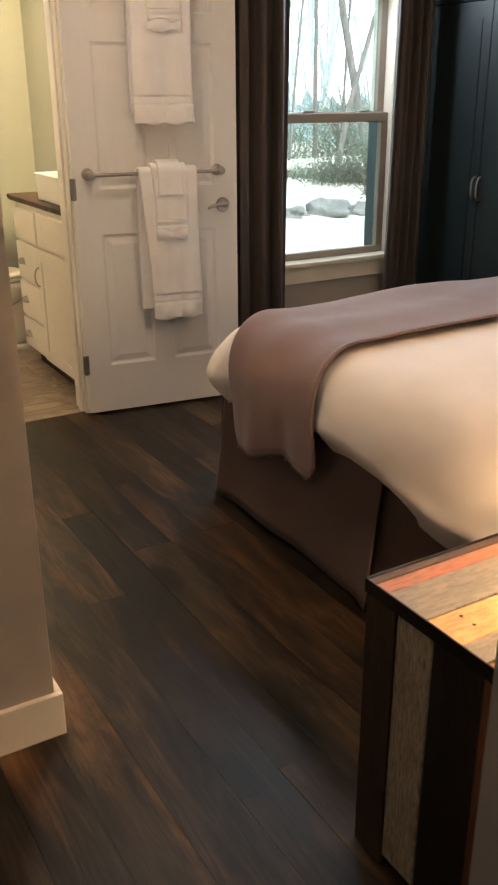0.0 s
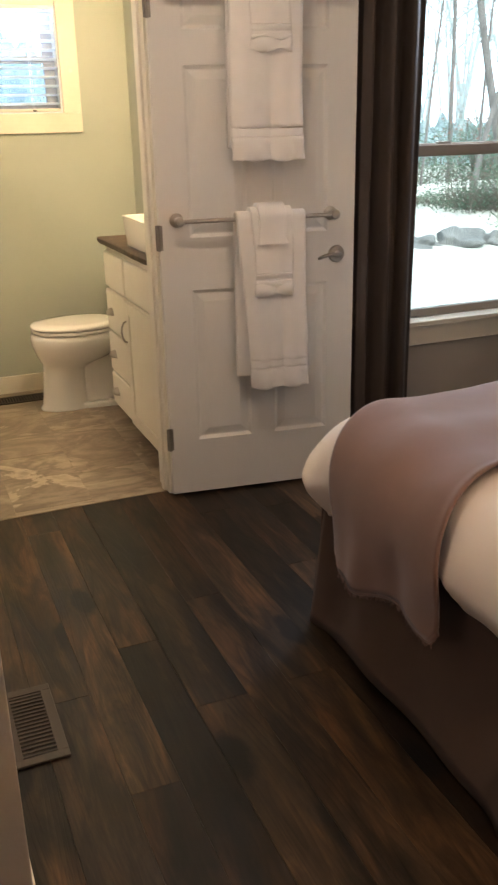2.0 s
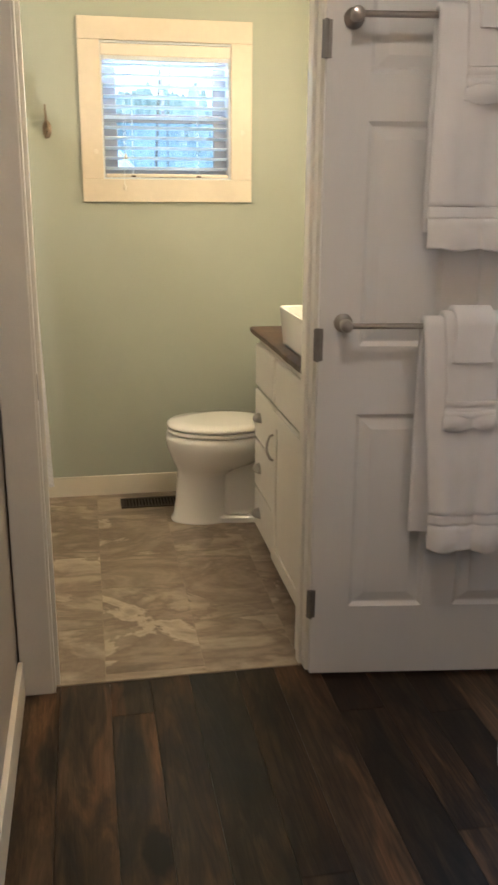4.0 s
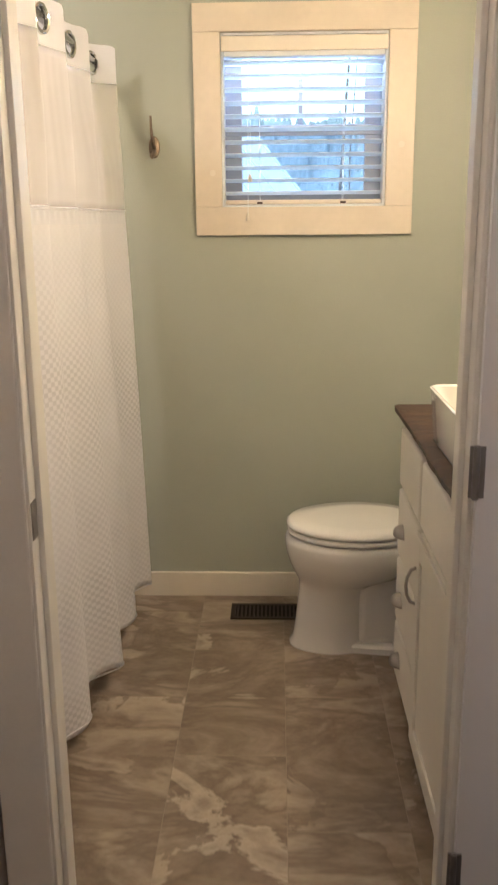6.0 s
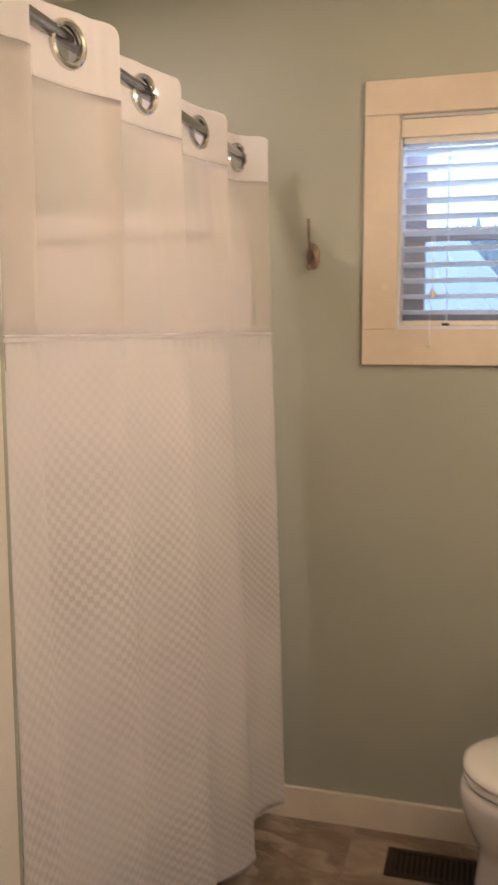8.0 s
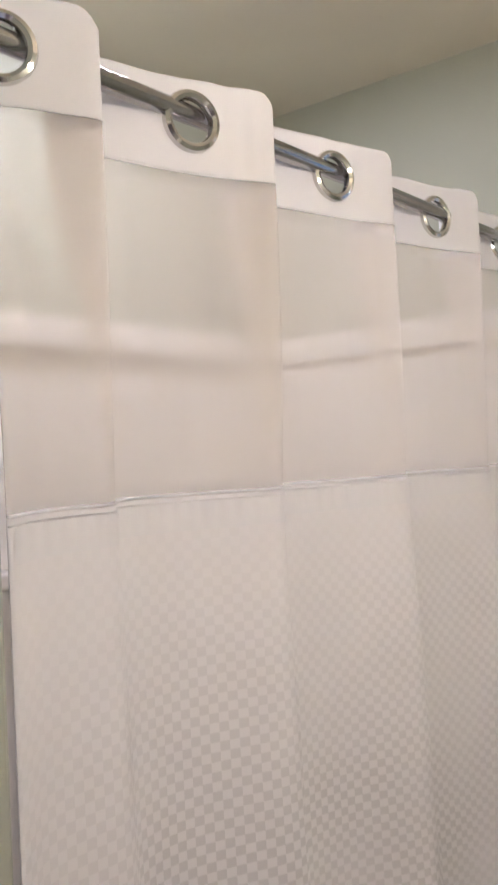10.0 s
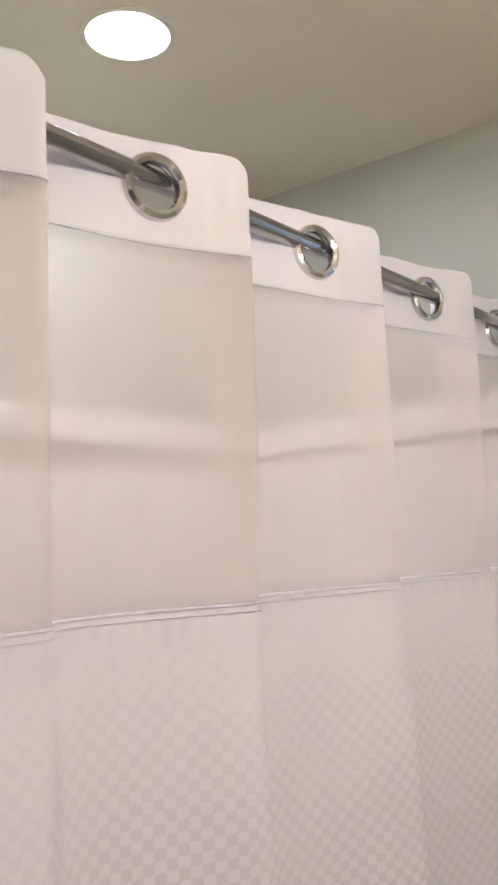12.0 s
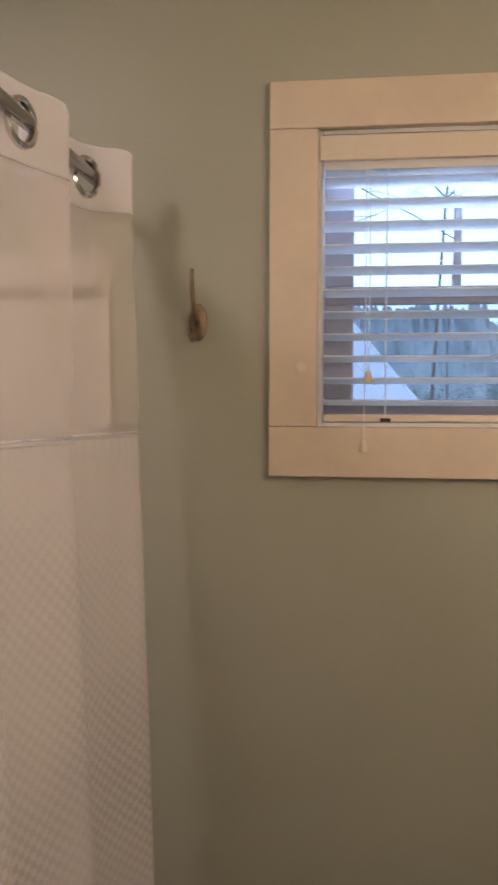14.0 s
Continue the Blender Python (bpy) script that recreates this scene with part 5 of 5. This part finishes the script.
def curtain_run(z):
    """The cloth's line at height z, as points seen from above: tight folds in the stiff header, softer ones below."""
    key = round(z, 4)
    if key in run_cache:
        return run_cache[key]
    if z > 1.482:
        run = mixed_run(TOP_RUN, SEAM_RUN, smooth(1.90, 1.55, z) * 0.85 + 0.15 * min(1, max(0, (1.93 - z) / 0.44)))
    else:
        run = mixed_run(SEAM_RUN, HEM_RUN, min(1.0, (1.482 - z) / 1.397) ** 0.85)
    xs, ys = [], []
    for (xa, ya), (xb, yb), n in zip(run, run[1:], STEPS):
        for i in range(n):
            xs.append(xa + (xb - xa) * i / n)
            ys.append(ya + (yb - ya) * i / n)
    xs.append(run[-1][0])
    ys.append(run[-1][1])
    soft = 1.9 + 3.9 * smooth(1.86, 1.35, z)
    reach = int(3 * soft)
    out = []
    last = len(xs) - 1
    for i in range(last + 1):
        near = min(i, last - i, reach)
        w = [math.exp(-0.5 * (k / soft) ** 2) for k in range(-near, near + 1)]
        x = sum(a * xs[i + k] for a, k in zip(w, range(-near, near + 1))) / sum(w)
        y = sum(a * ys[i + k] for a, k in zip(w, range(-near, near + 1))) / sum(w)
        low = smooth(1.75, 1.1, z) * min(1.0, near / 4)
        x += low * (0.004 * noise.noise(Vector((y * 16, z * 1.3, 0.4))) + 0.006 * noise.noise(Vector((y * 6, z * 1.1, 2.4))))
        x += 0.0016 * noise.noise(Vector((y * 40, z * 3.0, 7.1))) * smooth(1.2, 1.6, z) * min(1.0, near / 4)
        out.append((x, y))
    run_cache[key] = out
    return out


def curtain_place(s, z):
    pts = curtain_run(z)
    f = min(max(s, 0.0), 1.0) * COLS_C
    i = min(int(f), COLS_C - 1)
    k = f - i
    return pts[i][0] + (pts[i + 1][0] - pts[i][0]) * k, pts[i][1] + (pts[i + 1][1] - pts[i][1]) * k


def along(col):
    """The share of the cloth's length at a ring."""
    return sum(STEPS[:col]) / COLS_C


RING_S = [along(1), along(4), along(7), along(10), along(13)]
FOLD_S = [along(2), along(5), along(8), along(11)]


def sag(y):
    """The header hangs a little lower between the rings nearest the door."""
    return -0.014 * math.exp(-((y - 0.66) / 0.16) ** 2) - 0.008 * math.exp(-((y - 1.0) / 0.14) ** 2)


def curtain_sheet(z0, z1, nv, ripple=0.0, header=False):
    def f(u, v):
        z = z0 + (z1 - z0) * v
        x, y = curtain_place(u, z)
        drop = sag(y) * min(1.0, max(0.0, (z - 1.484) / 0.410))
        if header:
            # each fold's upper corner is rounded off, and the cut edge wavers
            drop -= v ** 2 * (0.020 * sum(math.exp(-((u - q) / 0.010) ** 2) for q in FOLD_S) + 0.008 * math.exp(-((1 - u) / 0.006) ** 2))
            drop += v * 0.0025 * noise.noise(Vector((u * 45, 0.5, 0)))
            drop += (1 - v) * 0.0015 * noise.noise(Vector((u * 60, 3.5, 0)))
        if ripple:
            drop += ripple * math.sin(u * 41) * (1 - v)
        return (x, y, z + drop)
    b = bm_sheet(f, COLS_C, nv, 0.0016)
    if header:
        cut = []
        for q in RING_S:
            xc, yc = curtain_place(q, RING_Z)
            c = Vector((xc, yc, RING_Z + sag(yc) * 0.5))
            cut += [fc for fc in b.faces if (fc.calc_center_median() - c).length < 0.030]
        bmesh.ops.delete(b, geom=cut, context="FACES")
    return b


RING_Z = 1.953
cur = thing("shower_curtain", "white shower curtain, sheer top over checked weave, across the tub", "shower curtain")
part("header_band", curtain_sheet(1.894, 2.013, 28, 0.0, True), "header", cur, "thick white header band", smooth="all")
part("sheer_panel", curtain_sheet(1.484, 1.8945, 18), "sheer", cur, "see-through white voile upper panel", smooth="all")
part("body_panel", curtain_sheet(0.085, 1.482, 60, 0.012), "waffle", cur, "white damask cloth woven in small squares", smooth="all")
for z, r in ((1.8945, 0.0012), (1.4845, 0.0019), (1.4765, 0.0013), (0.089, 0.0018)):
    pts = []
    for i in range(COLS_C + 1):
        x, y = curtain_place(i / COLS_C, z)
        pts.append((x + 0.0012, y, z + (sag(y) if z > 1.8 else 0.0)))
    part("seam", bm_tube(pts, r, 5), "header", cur, smooth="all")


def pucker(u, v):
    """The gathered edge of the checked cloth just under its seam."""
    z = 1.440 + 0.034 * v
    x, y = curtain_place(0.004 + 0.992 * u, z)
    return (x + 0.0022 + 0.0016 * math.sin(u * 420 + 3 * math.sin(u * 31)) * v, y, z)


part("gathered_edge", bm_sheet(pucker, 420, 5), "header", cur, smooth="all")


def ring_at(q):
    """A rounded split ring of bright metal standing in the slanted cloth."""
    x0, y0 = curtain_place(q - 0.012, RING_Z)
    x1, y1 = curtain_place(q + 0.012, RING_Z)
    ang = math.degrees(math.atan2(y1 - y0, x1 - x0))
    xm, ym = curtain_place(q, RING_Z)
    b = bmesh.new()
    prof = [(0.0272, -0.003), (0.0285, -0.0062), (0.0330, -0.0085), (0.0378, -0.0062), (0.0395, 0.0), (0.0378, 0.0062), (0.0330, 0.0085), (0.0285, 0.0062), (0.0272, 0.003)]
    n = 44
    loops = []
    for i in range(n):
        a = 2 * math.pi * i / n
        loops.append([b.verts.new((r * math.cos(a), h, r * math.sin(a))) for r, h in prof])
    for i in range(n):
        l0, l1 = loops[i], loops[(i + 1) % n]
        for k in range(len(prof)):
            b.faces.new((l0[k], l1[k], l1[(k + 1) % len(prof)], l0[(k + 1) % len(prof)]))
    bmesh.ops.recalc_face_normals(b, faces=b.faces)
    return moved(b, Matrix.Translation((xm, ym, RING_Z + sag(ym) * 0.5)) @ pose(0, 0, 0, 0, 0, ang))


for q in RING_S:
    part("grommet_ring", ring_at(q), "ringmetal", cur, "polished chrome split ring", smooth=True)

# ---- bathroom lamps ----
downlight(-1.345, 1.027, "round recessed ceiling downlight over the tub, lit", "bulb")
lamp("downlight_lamp", "AREA", look((-1.345, 1.027, CEIL - 0.012), (-1.345, 1.027, 0)), E_TUB, (1.0, 0.84, 0.66), 0.15)

# Unseen fixture, added to give the bathroom its warm light from the right.
vl = thing("unseen_vanity_light", "unseen three-globe nickel wall light added above the vanity", "wall light", BX1, 0.62, 2.02)
part("backplate", bm_box(-0.022, -0.001, -0.26, 0.26, -0.035, 0.035, 0.004), "nickel", vl)
for s in (-0.19, 0.0, 0.19):
    part("arm", bm_tube([(-0.02, s, 0.0), (-0.07, s, 0.0), (-0.085, s, -0.02)], 0.008, 10), "nickel", vl, smooth=True)
    part("globe", moved(bm_lathe([(0.018, 0.052), (0.04, 0.04), (0.052, 0.0), (0.04, -0.035), (0.015, -0.050)], 24), Matrix.Translation((-0.085, s, -0.075))), "globe", vl, "glowing frosted glass globe", "all")
    lamp("vanity_globe_light", "POINT", Matrix.Translation((BX1 - 0.155, 0.62 + s, 1.945)), E_VANITY_FILL, (1.0, 0.75, 0.45), 0.05)


# ---- outside ----
GZ = -0.45


def ground_place(u, v):
    x, y = -160 + 320 * u, -160 + 320 * v
    return (x, y, GZ + 0.06 * noise.noise(Vector((x * 0.3, y * 0.3, 0))) + 0.45 * smooth(8.4, 12.5, y) * smooth(20, 14, y) + 0.5 * smooth(9, 40, y) * noise.noise(Vector((x * 0.06, y * 0.06, 5))))


gb = bm_sheet(ground_place, 120, 120)
setting("ground", gb, "ground", "pale gravel and dry grass yard outside the house", "ground", True)


def haze_ring():
    """Bright overcast distance all round, from the ground to well above the trees."""
    b = bmesh.new()
    n = 64
    rings = [[b.verts.new((r * math.cos(2 * math.pi * k / n), r * math.sin(2 * math.pi * k / n), z)) for k in range(n)] for r, z in ((110, -3), (110, 20), (100, 45), (86, 66))]
    for r0, r1 in zip(rings, rings[1:]):
        for k in range(n):
            b.faces.new((r0[k], r0[(k + 1) % n], r1[(k + 1) % n], r1[k]))
    return b


setting("backdrop", haze_ring(), "haze", "bright overcast sky beyond the woods", "backdrop", "all")


def far_wood_place(u, v):
    """A low wooded rise behind the yard with an uneven top."""
    x = -26 + 90 * u
    tall = 6.2 - 4.4 * smooth(4, 9, x)
    h = tall * (v ** 0.6) + 0.25 * v * noise.noise(Vector((x * 0.35, 0, 1))) + 0.7 * v * noise.noise(Vector((x * 1.3, v * 3, 4))) + 0.55 * v * noise.noise(Vector((x * 4.3, v * 9, 7))) + 0.4 * v * noise.noise(Vector((x * 12.0, v * 12, 2)))
    return (x, 31 + 5 * v + 0.8 * noise.noise(Vector((x * 0.9, v * 4, 2))), GZ - 0.3 + h)


tagged(part("far_woods", bm_sheet(far_wood_place, 1100, 20), "farwood", None, "haze-tinted grey-green woods along the far edge of the yard", "all", category="woods"), kind="stuff")


def boulder(x, y, z, sx, sy, sz, seed):
    b = bmesh.new()
    bmesh.ops.create_icosphere(b, subdivisions=4, radius=1)
    for v in b.verts:
        d = v.co.normalized()
        k = 1 + 0.55 * noise.noise(d * 1.6 + Vector((seed, 0, 0))) + 0.10 * noise.noise(d * 4 + Vector((0, seed, 0))) + 0.03 * noise.noise(d * 11 + Vector((0, 0, seed)))
        v.co = Vector((d.x * sx, d.y * sy, d.z * sz)) * k
    ob = part("boulder", b, "rock", None, "pale weathered granite boulder lying in the yard", True, category="rock", group="boulders in the yard")
    ob.matrix_world = pose(x, y, z, 0, 0, seed * 40)


boulder(6.0, 8.5, GZ, 0.42, 0.3, 0.14, 1)
boulder(6.7, 8.45, GZ, 0.34, 0.3, 0.17, 2)
boulder(7.35, 8.3, GZ, 0.46, 0.34, 0.24, 3)
boulder(7.9, 8.2, GZ, 0.27, 0.25, 0.17, 4)
boulder(8.45, 8.0, GZ, 0.34, 0.3, 0.22, 5)
boulder(5.3, 8.7, GZ, 0.4, 0.3, 0.15, 6)


def branch(b, p, d, length, r, level, rnd):
    """A tapered limb with side limbs, each thinner and more bent."""
    pts, rad = [p], [r]
    n = 6 if level == 0 else 4
    for k in range(n):
        d = (d + Vector((rnd.uniform(-1, 1), rnd.uniform(-1, 1), rnd.uniform(-0.4, 0.6))) * (0.07 if level == 0 else 0.18)).normalized()
        p = p + d * (length / n)
        pts.append(p)
        rad.append(r * (1 - 0.8 * (k + 1) / n) + 0.002)
        if level < 3 and k >= (1 if level else 2):
            for _ in range(2 if level < 2 else 1):
                side = Vector((rnd.uniform(-1, 1), rnd.uniform(-1, 1), rnd.uniform(-0.1, 0.7))).normalized()
                branch(b, p, (d * 0.5 + side).normalized(), length * rnd.uniform(0.25, 0.48), rad[-1] * 0.62 + 0.003, level + 1, rnd)
    join_tube(b, pts, rad, 8 if level == 0 else 5 if level == 1 else 4)


def join_tube(b, pts, rad, sides):
    up = Vector((0.3, 0.2, 0.93))
    rings = []
    for i, p in enumerate(pts):
        d = (pts[min(i + 1, len(pts) - 1)] - pts[max(i - 1, 0)]).normalized()
        s = d.cross(up)
        s = s.normalized() if s.length > 1e-4 else Vector((1, 0, 0))
        w = s.cross(d)
        rings.append([b.verts.new(p + (s * math.cos(a) + w * math.sin(a)) * rad[i]) for a in (2 * math.pi * k / sides for k in range(sides))])
    for r0, r1 in zip(rings, rings[1:]):
        for k in range(sides):
            b.faces.new((r0[k], r0[(k + 1) % sides], r1[(k + 1) % sides], r1[k]))


def leaf_cloud(centre, size, count, leaf, rnd, lumps=5):
    """Many small bent leaves round a few uneven clumps."""
    b = bmesh.new()
    cs = [Vector((rnd.gauss(0, 0.45) * size[0], rnd.gauss(0, 0.45) * size[1], rnd.uniform(-0.6, 0.6) * size[2])) for _ in range(lumps)]
    for _ in range(count):
        c = rnd.choice(cs)
        p = Vector(centre) + c + Vector((rnd.gauss(0, 0.3) * size[0], rnd.gauss(0, 0.3) * size[1], rnd.gauss(0, 0.32) * size[2]))
        a = Vector((rnd.uniform(-1, 1), rnd.uniform(-1, 1), rnd.uniform(-1, 1))).normalized()
        c2 = a.cross(Vector((rnd.uniform(-1, 1), rnd.uniform(-1, 1), 0.3))).normalized()
        l = leaf * rnd.uniform(0.6, 1.4)
        b.faces.new([b.verts.new(q) for q in (p - a * l, p + c2 * l * 0.35, p + a * l, p - c2 * l * 0.35)])
    return b


def tree(x, y, h, r, lean, seed, leaves=""):
    rnd = random.Random(seed)
    t = thing("tree", "bare grey-barked woodland tree beyond the yard" if not leaves else ("thin tree with rusty autumn leaves beyond the yard" if leaves == "autumn" else "slim evergreen tree beyond the yard"), "tree", x, y, GZ - 0.1, group="trees outside")
    b = bmesh.new()
    branch(b, Vector((0, 0, 0)), Vector((lean[0], lean[1], 1)).normalized(), h, r * 0.5, 0, rnd)
    part("trunk", b, "bark", t, smooth="all")
    if leaves:
        part("crown", leaf_cloud((lean[0] * h * 0.6, lean[1] * h * 0.6, h * (0.22 if leaves == "autumn" else 0.5)), (h * 0.14, h * 0.14, h * (0.2 if leaves == "autumn" else 0.45)), 900 if leaves == "autumn" else 3200, 0.030 if leaves == "autumn" else 0.032, rnd, 9), "autumn" if leaves == "autumn" else "shrub", t)


tree(12.6, 13.8, 11, 0.22, (-0.24, 0.0), 21)
tree(11.0, 13.2, 10, 0.13, (0.12, 0.02), 22)
tree(9.6, 17.0, 12, 0.12, (0.02, 0.0), 23)
tree(10.6, 18.5, 12, 0.12, (-0.04, 0.0), 24, "autumn")
tree(12.5, 20.0, 13, 0.14, (0.03, 0.0), 25)
tree(9.0, 19.0, 13, 0.11, (0.01, 0.0), 26)
tree(14.5, 19.0, 13, 0.15, (-0.02, 0.0), 27)
tree(13.2, 16.0, 9, 0.08, (0.06, 0.0), 28, "autumn")
tree(16.5, 25.0, 14, 0.16, (0.0, 0.0), 29)
tree(12.0, 26.0, 14, 0.16, (0.02, 0.0), 30, "green")
tree(15.5, 30.0, 13, 0.16, (0.0, 0.0), 31, "green")
tree(19.5, 30.0, 14, 0.18, (0.0, 0.0), 32)
tree(10.9, 15.0, 11, 0.07, (0.02, 0.0), 37)
tree(8.8, 16.2, 11, 0.07, (-0.02, 0.0), 38, "autumn")
tree(9.9, 21.0, 12, 0.09, (0.0, 0.0), 39)
tree(11.3, 22.0, 12, 0.09, (0.02, 0.0), 40)
tree(0.9, 13.0, 9, 0.025, (-0.06, 0.0), 34)
tree(0.9, 17.0, 12, 0.07, (0.0, 0.0), 35)
tree(-1.6, 20.0, 12, 0.05, (0.03, 0.0), 36)


def far_thicket():
    """Many thin trunks and twigs filling the distance behind the yard, their colour paled for haze."""
    rnd = random.Random(91)
    b = bmesh.new()
    for _ in range(85):
        y = rnd.uniform(24, 44)
        x = y * 0.75 + rnd.uniform(-8, 9)
        branch(b, Vector((x, y, GZ - 0.4)), Vector((rnd.uniform(-0.06, 0.06), 0, 1)).normalized(), rnd.uniform(8, 15), rnd.uniform(0.05, 0.10), 1, rnd)
    return b


tagged(part("far_thicket", far_thicket(), "thicket", None, "thin haze-tinted grey trunks of the woods beyond the yard", "all", category="woods"), kind="stuff")


def shrub(x, y, sx, sy, sz, seed, leafy=True):
    rnd = random.Random(seed)
    s = thing("shrub", "tangled evergreen shrub behind the boulders" if leafy else "tangled bare brush pile behind the boulders", "shrub", x, y, GZ, group="shrubs in the yard")
    b = bmesh.new()
    for _ in range(110 if leafy else 320):
        p = Vector((rnd.gauss(0, 0.3) * sx, rnd.gauss(0, 0.3) * sy, 0))
        d = Vector((rnd.uniform(-1, 1), rnd.uniform(-1, 1), rnd.uniform(0.3, 1.4))).normalized()
        pts = [p, p + d * sz * 0.5 + Vector((rnd.uniform(-0.1, 0.1), 0, 0)), p + d * sz * rnd.uniform(0.8, 1.2)]
        join_tube(b, pts, [0.012, 0.008, 0.003] if leafy else [0.011, 0.009, 0.004], 4)
    part("stems", b, "twig", s)
    part("leaves", leaf_cloud((0, 0, sz * 0.5), (sx, sy, sz * 0.6), 6500 if leafy else 1500, 0.030, rnd, 12), "shrub", s)


shrub(10.6, 10.6, 1.3, 0.9, 1.2, 41)
shrub(12.2, 11.2, 1.4, 1.0, 1.3, 42)
shrub(9.4, 10.8, 0.8, 0.6, 0.8, 43, False)
shrub(10.2, 10.0, 0.8, 0.6, 0.95, 52, False)
shrub(8.9, 11.7, 0.7, 0.6, 0.5, 53, False)
shrub(9.5, 9.2, 0.6, 0.4, 0.5, 54, False)
shrub(8.3, 16.0, 1.6, 1.2, 1.7, 44)
shrub(11.0, 16.5, 1.8, 1.2, 1.6, 45)
shrub(14.0, 16.5, 2.0, 1.3, 1.9, 46)
shrub(16.5, 20.0, 2.6, 1.5, 2.2, 47)
shrub(12.0, 22.0, 3.0, 1.5, 2.2, 48)
shrub(0.2, 15.5, 2.4, 1.2, 2.0, 49)
shrub(3.0, 17.0, 2.4, 1.2, 2.2, 50)
shrub(-2.6, 18.0, 2.6, 1.2, 2.0, 51)

# garden shed with a ribbed metal roof, seen through the bathroom window
shed = thing("garden_shed", "small dark shed with pale ribbed metal roof in the yard", "shed", -0.60, 8.6, GZ, 32)
part("wall", bm_box(-3.2, -0.12, -1.0, 1.0, 0, 2.0, 0.01), "shedwall", shed)
for sgn in (-1, 1):
    m = Matrix.Translation((0, 0, 2.86)) @ pose(0, 0, 0, 35 * -sgn if sgn > 0 else 35)
    slope = bm_box(-3.4, 0.0, -1.55 if sgn < 0 else 0.0, 0.0 if sgn < 0 else 1.55, -0.03, 0.0)
    r = part("roof", moved(slope, m), "metalroof", shed, "pale ribbed metal roofing")
    for k in range(12):
        xx = -0.02 - k * 0.30
        part("rib", moved(bm_box(xx - 0.012, xx + 0.012, -1.55 if sgn < 0 else 0.0, 0.0 if sgn < 0 else 1.55, 0.0005, 0.022, 0.004), m), "metalroof", r)

# ---- floor boards and tiles ----
for xa, xb, ya, yb in ((-2.42, 0.42, -5.1, -3.27), (-2.42, 3.22, -3.27, -1.939), (-0.99, 3.22, -1.939, 0.06)):
    setting("floor_base", bm_box(xa, xb, ya, yb, -0.12, -0.014), "gap", "dark subfloor under the boards", "floor")
floor = thing("floor", "dark rustic hardwood floor of mixed brown boards", "floor", kind="structure")
rnd = random.Random(77)
plank_meshes = {}


def plank_mesh(w, l):
    """One board with eased edges; alike boards share it."""
    key = (round(w, 3), round(l, 2))
    if key not in plank_meshes:
        b = bm_box(-w / 2 + 0.0003, w / 2 - 0.0003, -l / 2 + 0.0004, l / 2 - 0.0004, -0.0135, 0, 0.0004, 1)
        me = bpy.data.meshes.new("board")
        b.to_mesh(me)
        b.free()
        me.materials.append(M["floor"])
        plank_meshes[key] = me
    return plank_meshes[key]


x = -2.30
widths = (0.121, 0.135, 0.128, 0.146, 0.118, 0.139)
laid = 0
while x < 3.1:
    w = min(widths[rnd.randrange(6)], 3.1 - x)
    y = -5.0 - rnd.uniform(0, 1.0)
    while y < 0.06:
        l = rnd.choice((1.1, 1.45, 1.8, 2.1, 2.4))
        y0, y1 = max(y, -5.0), min(y + l, 0.062)
        laid += y1 - y0 > 0.03
        # the boards stop under the walls
        y0 = max(y0, -3.22) if x > 0.42 else y0
        y1 = min(y1, -1.97) if x + w < -0.99 else y1
        if y1 - y0 > 0.03:
            ob = new("board", plank_mesh(w, y1 - y0))
            ob.name = "board.%03d" % (laid - 1) if laid > 1 else "board"
            ob.parent = floor
            ob.location = (x + w / 2, (y0 + y1) / 2, rnd.uniform(-0.0006, 0.0006))
        y += l
    x += w

setting("bath_floor_base", bm_box(BX0, BX1, 0.0635, FAR, -0.12, 0.0013), "grout", "grout bed under the bathroom tiles", "floor")
tiles = thing("floor_tiles", "veined brown-grey polished bathroom floor tiles", "floor", kind="structure")
tile_meshes = {}
TX = [-1.552, -1.241, -0.930, -0.620, -0.310, -0.010, 0.300]
edges = [BX0] + TX + [BX1]
for i, (xa, xb) in enumerate(zip(edges, edges[1:])):
    y = 0.72 - 0.615 * 2 + (0.307 if i % 2 else 0.0)
    while y < FAR:
        y0, y1 = max(y, 0.0645), min(y + 0.612, FAR)
        if y1 - y0 > 0.02:
            key = (round(xb - xa, 3), round(y1 - y0, 3))
            if key not in tile_meshes:
                b = bm_box(-(xb - xa) / 2 + 0.0008, (xb - xa) / 2 - 0.0008, -(y1 - y0) / 2 + 0.0008, (y1 - y0) / 2 - 0.0008, 0.0014, 0.0025, 0.0004, 1)
                me = bpy.data.meshes.new("tile")
                b.to_mesh(me)
                b.free()
                me.materials.append(M["tile"])
                tile_meshes[key] = me
            ob = new("tile", tile_meshes[key])
            ob.parent = tiles
            ob.location = ((xa + xb) / 2, (y0 + y1) / 2, 0)
        y += 0.615
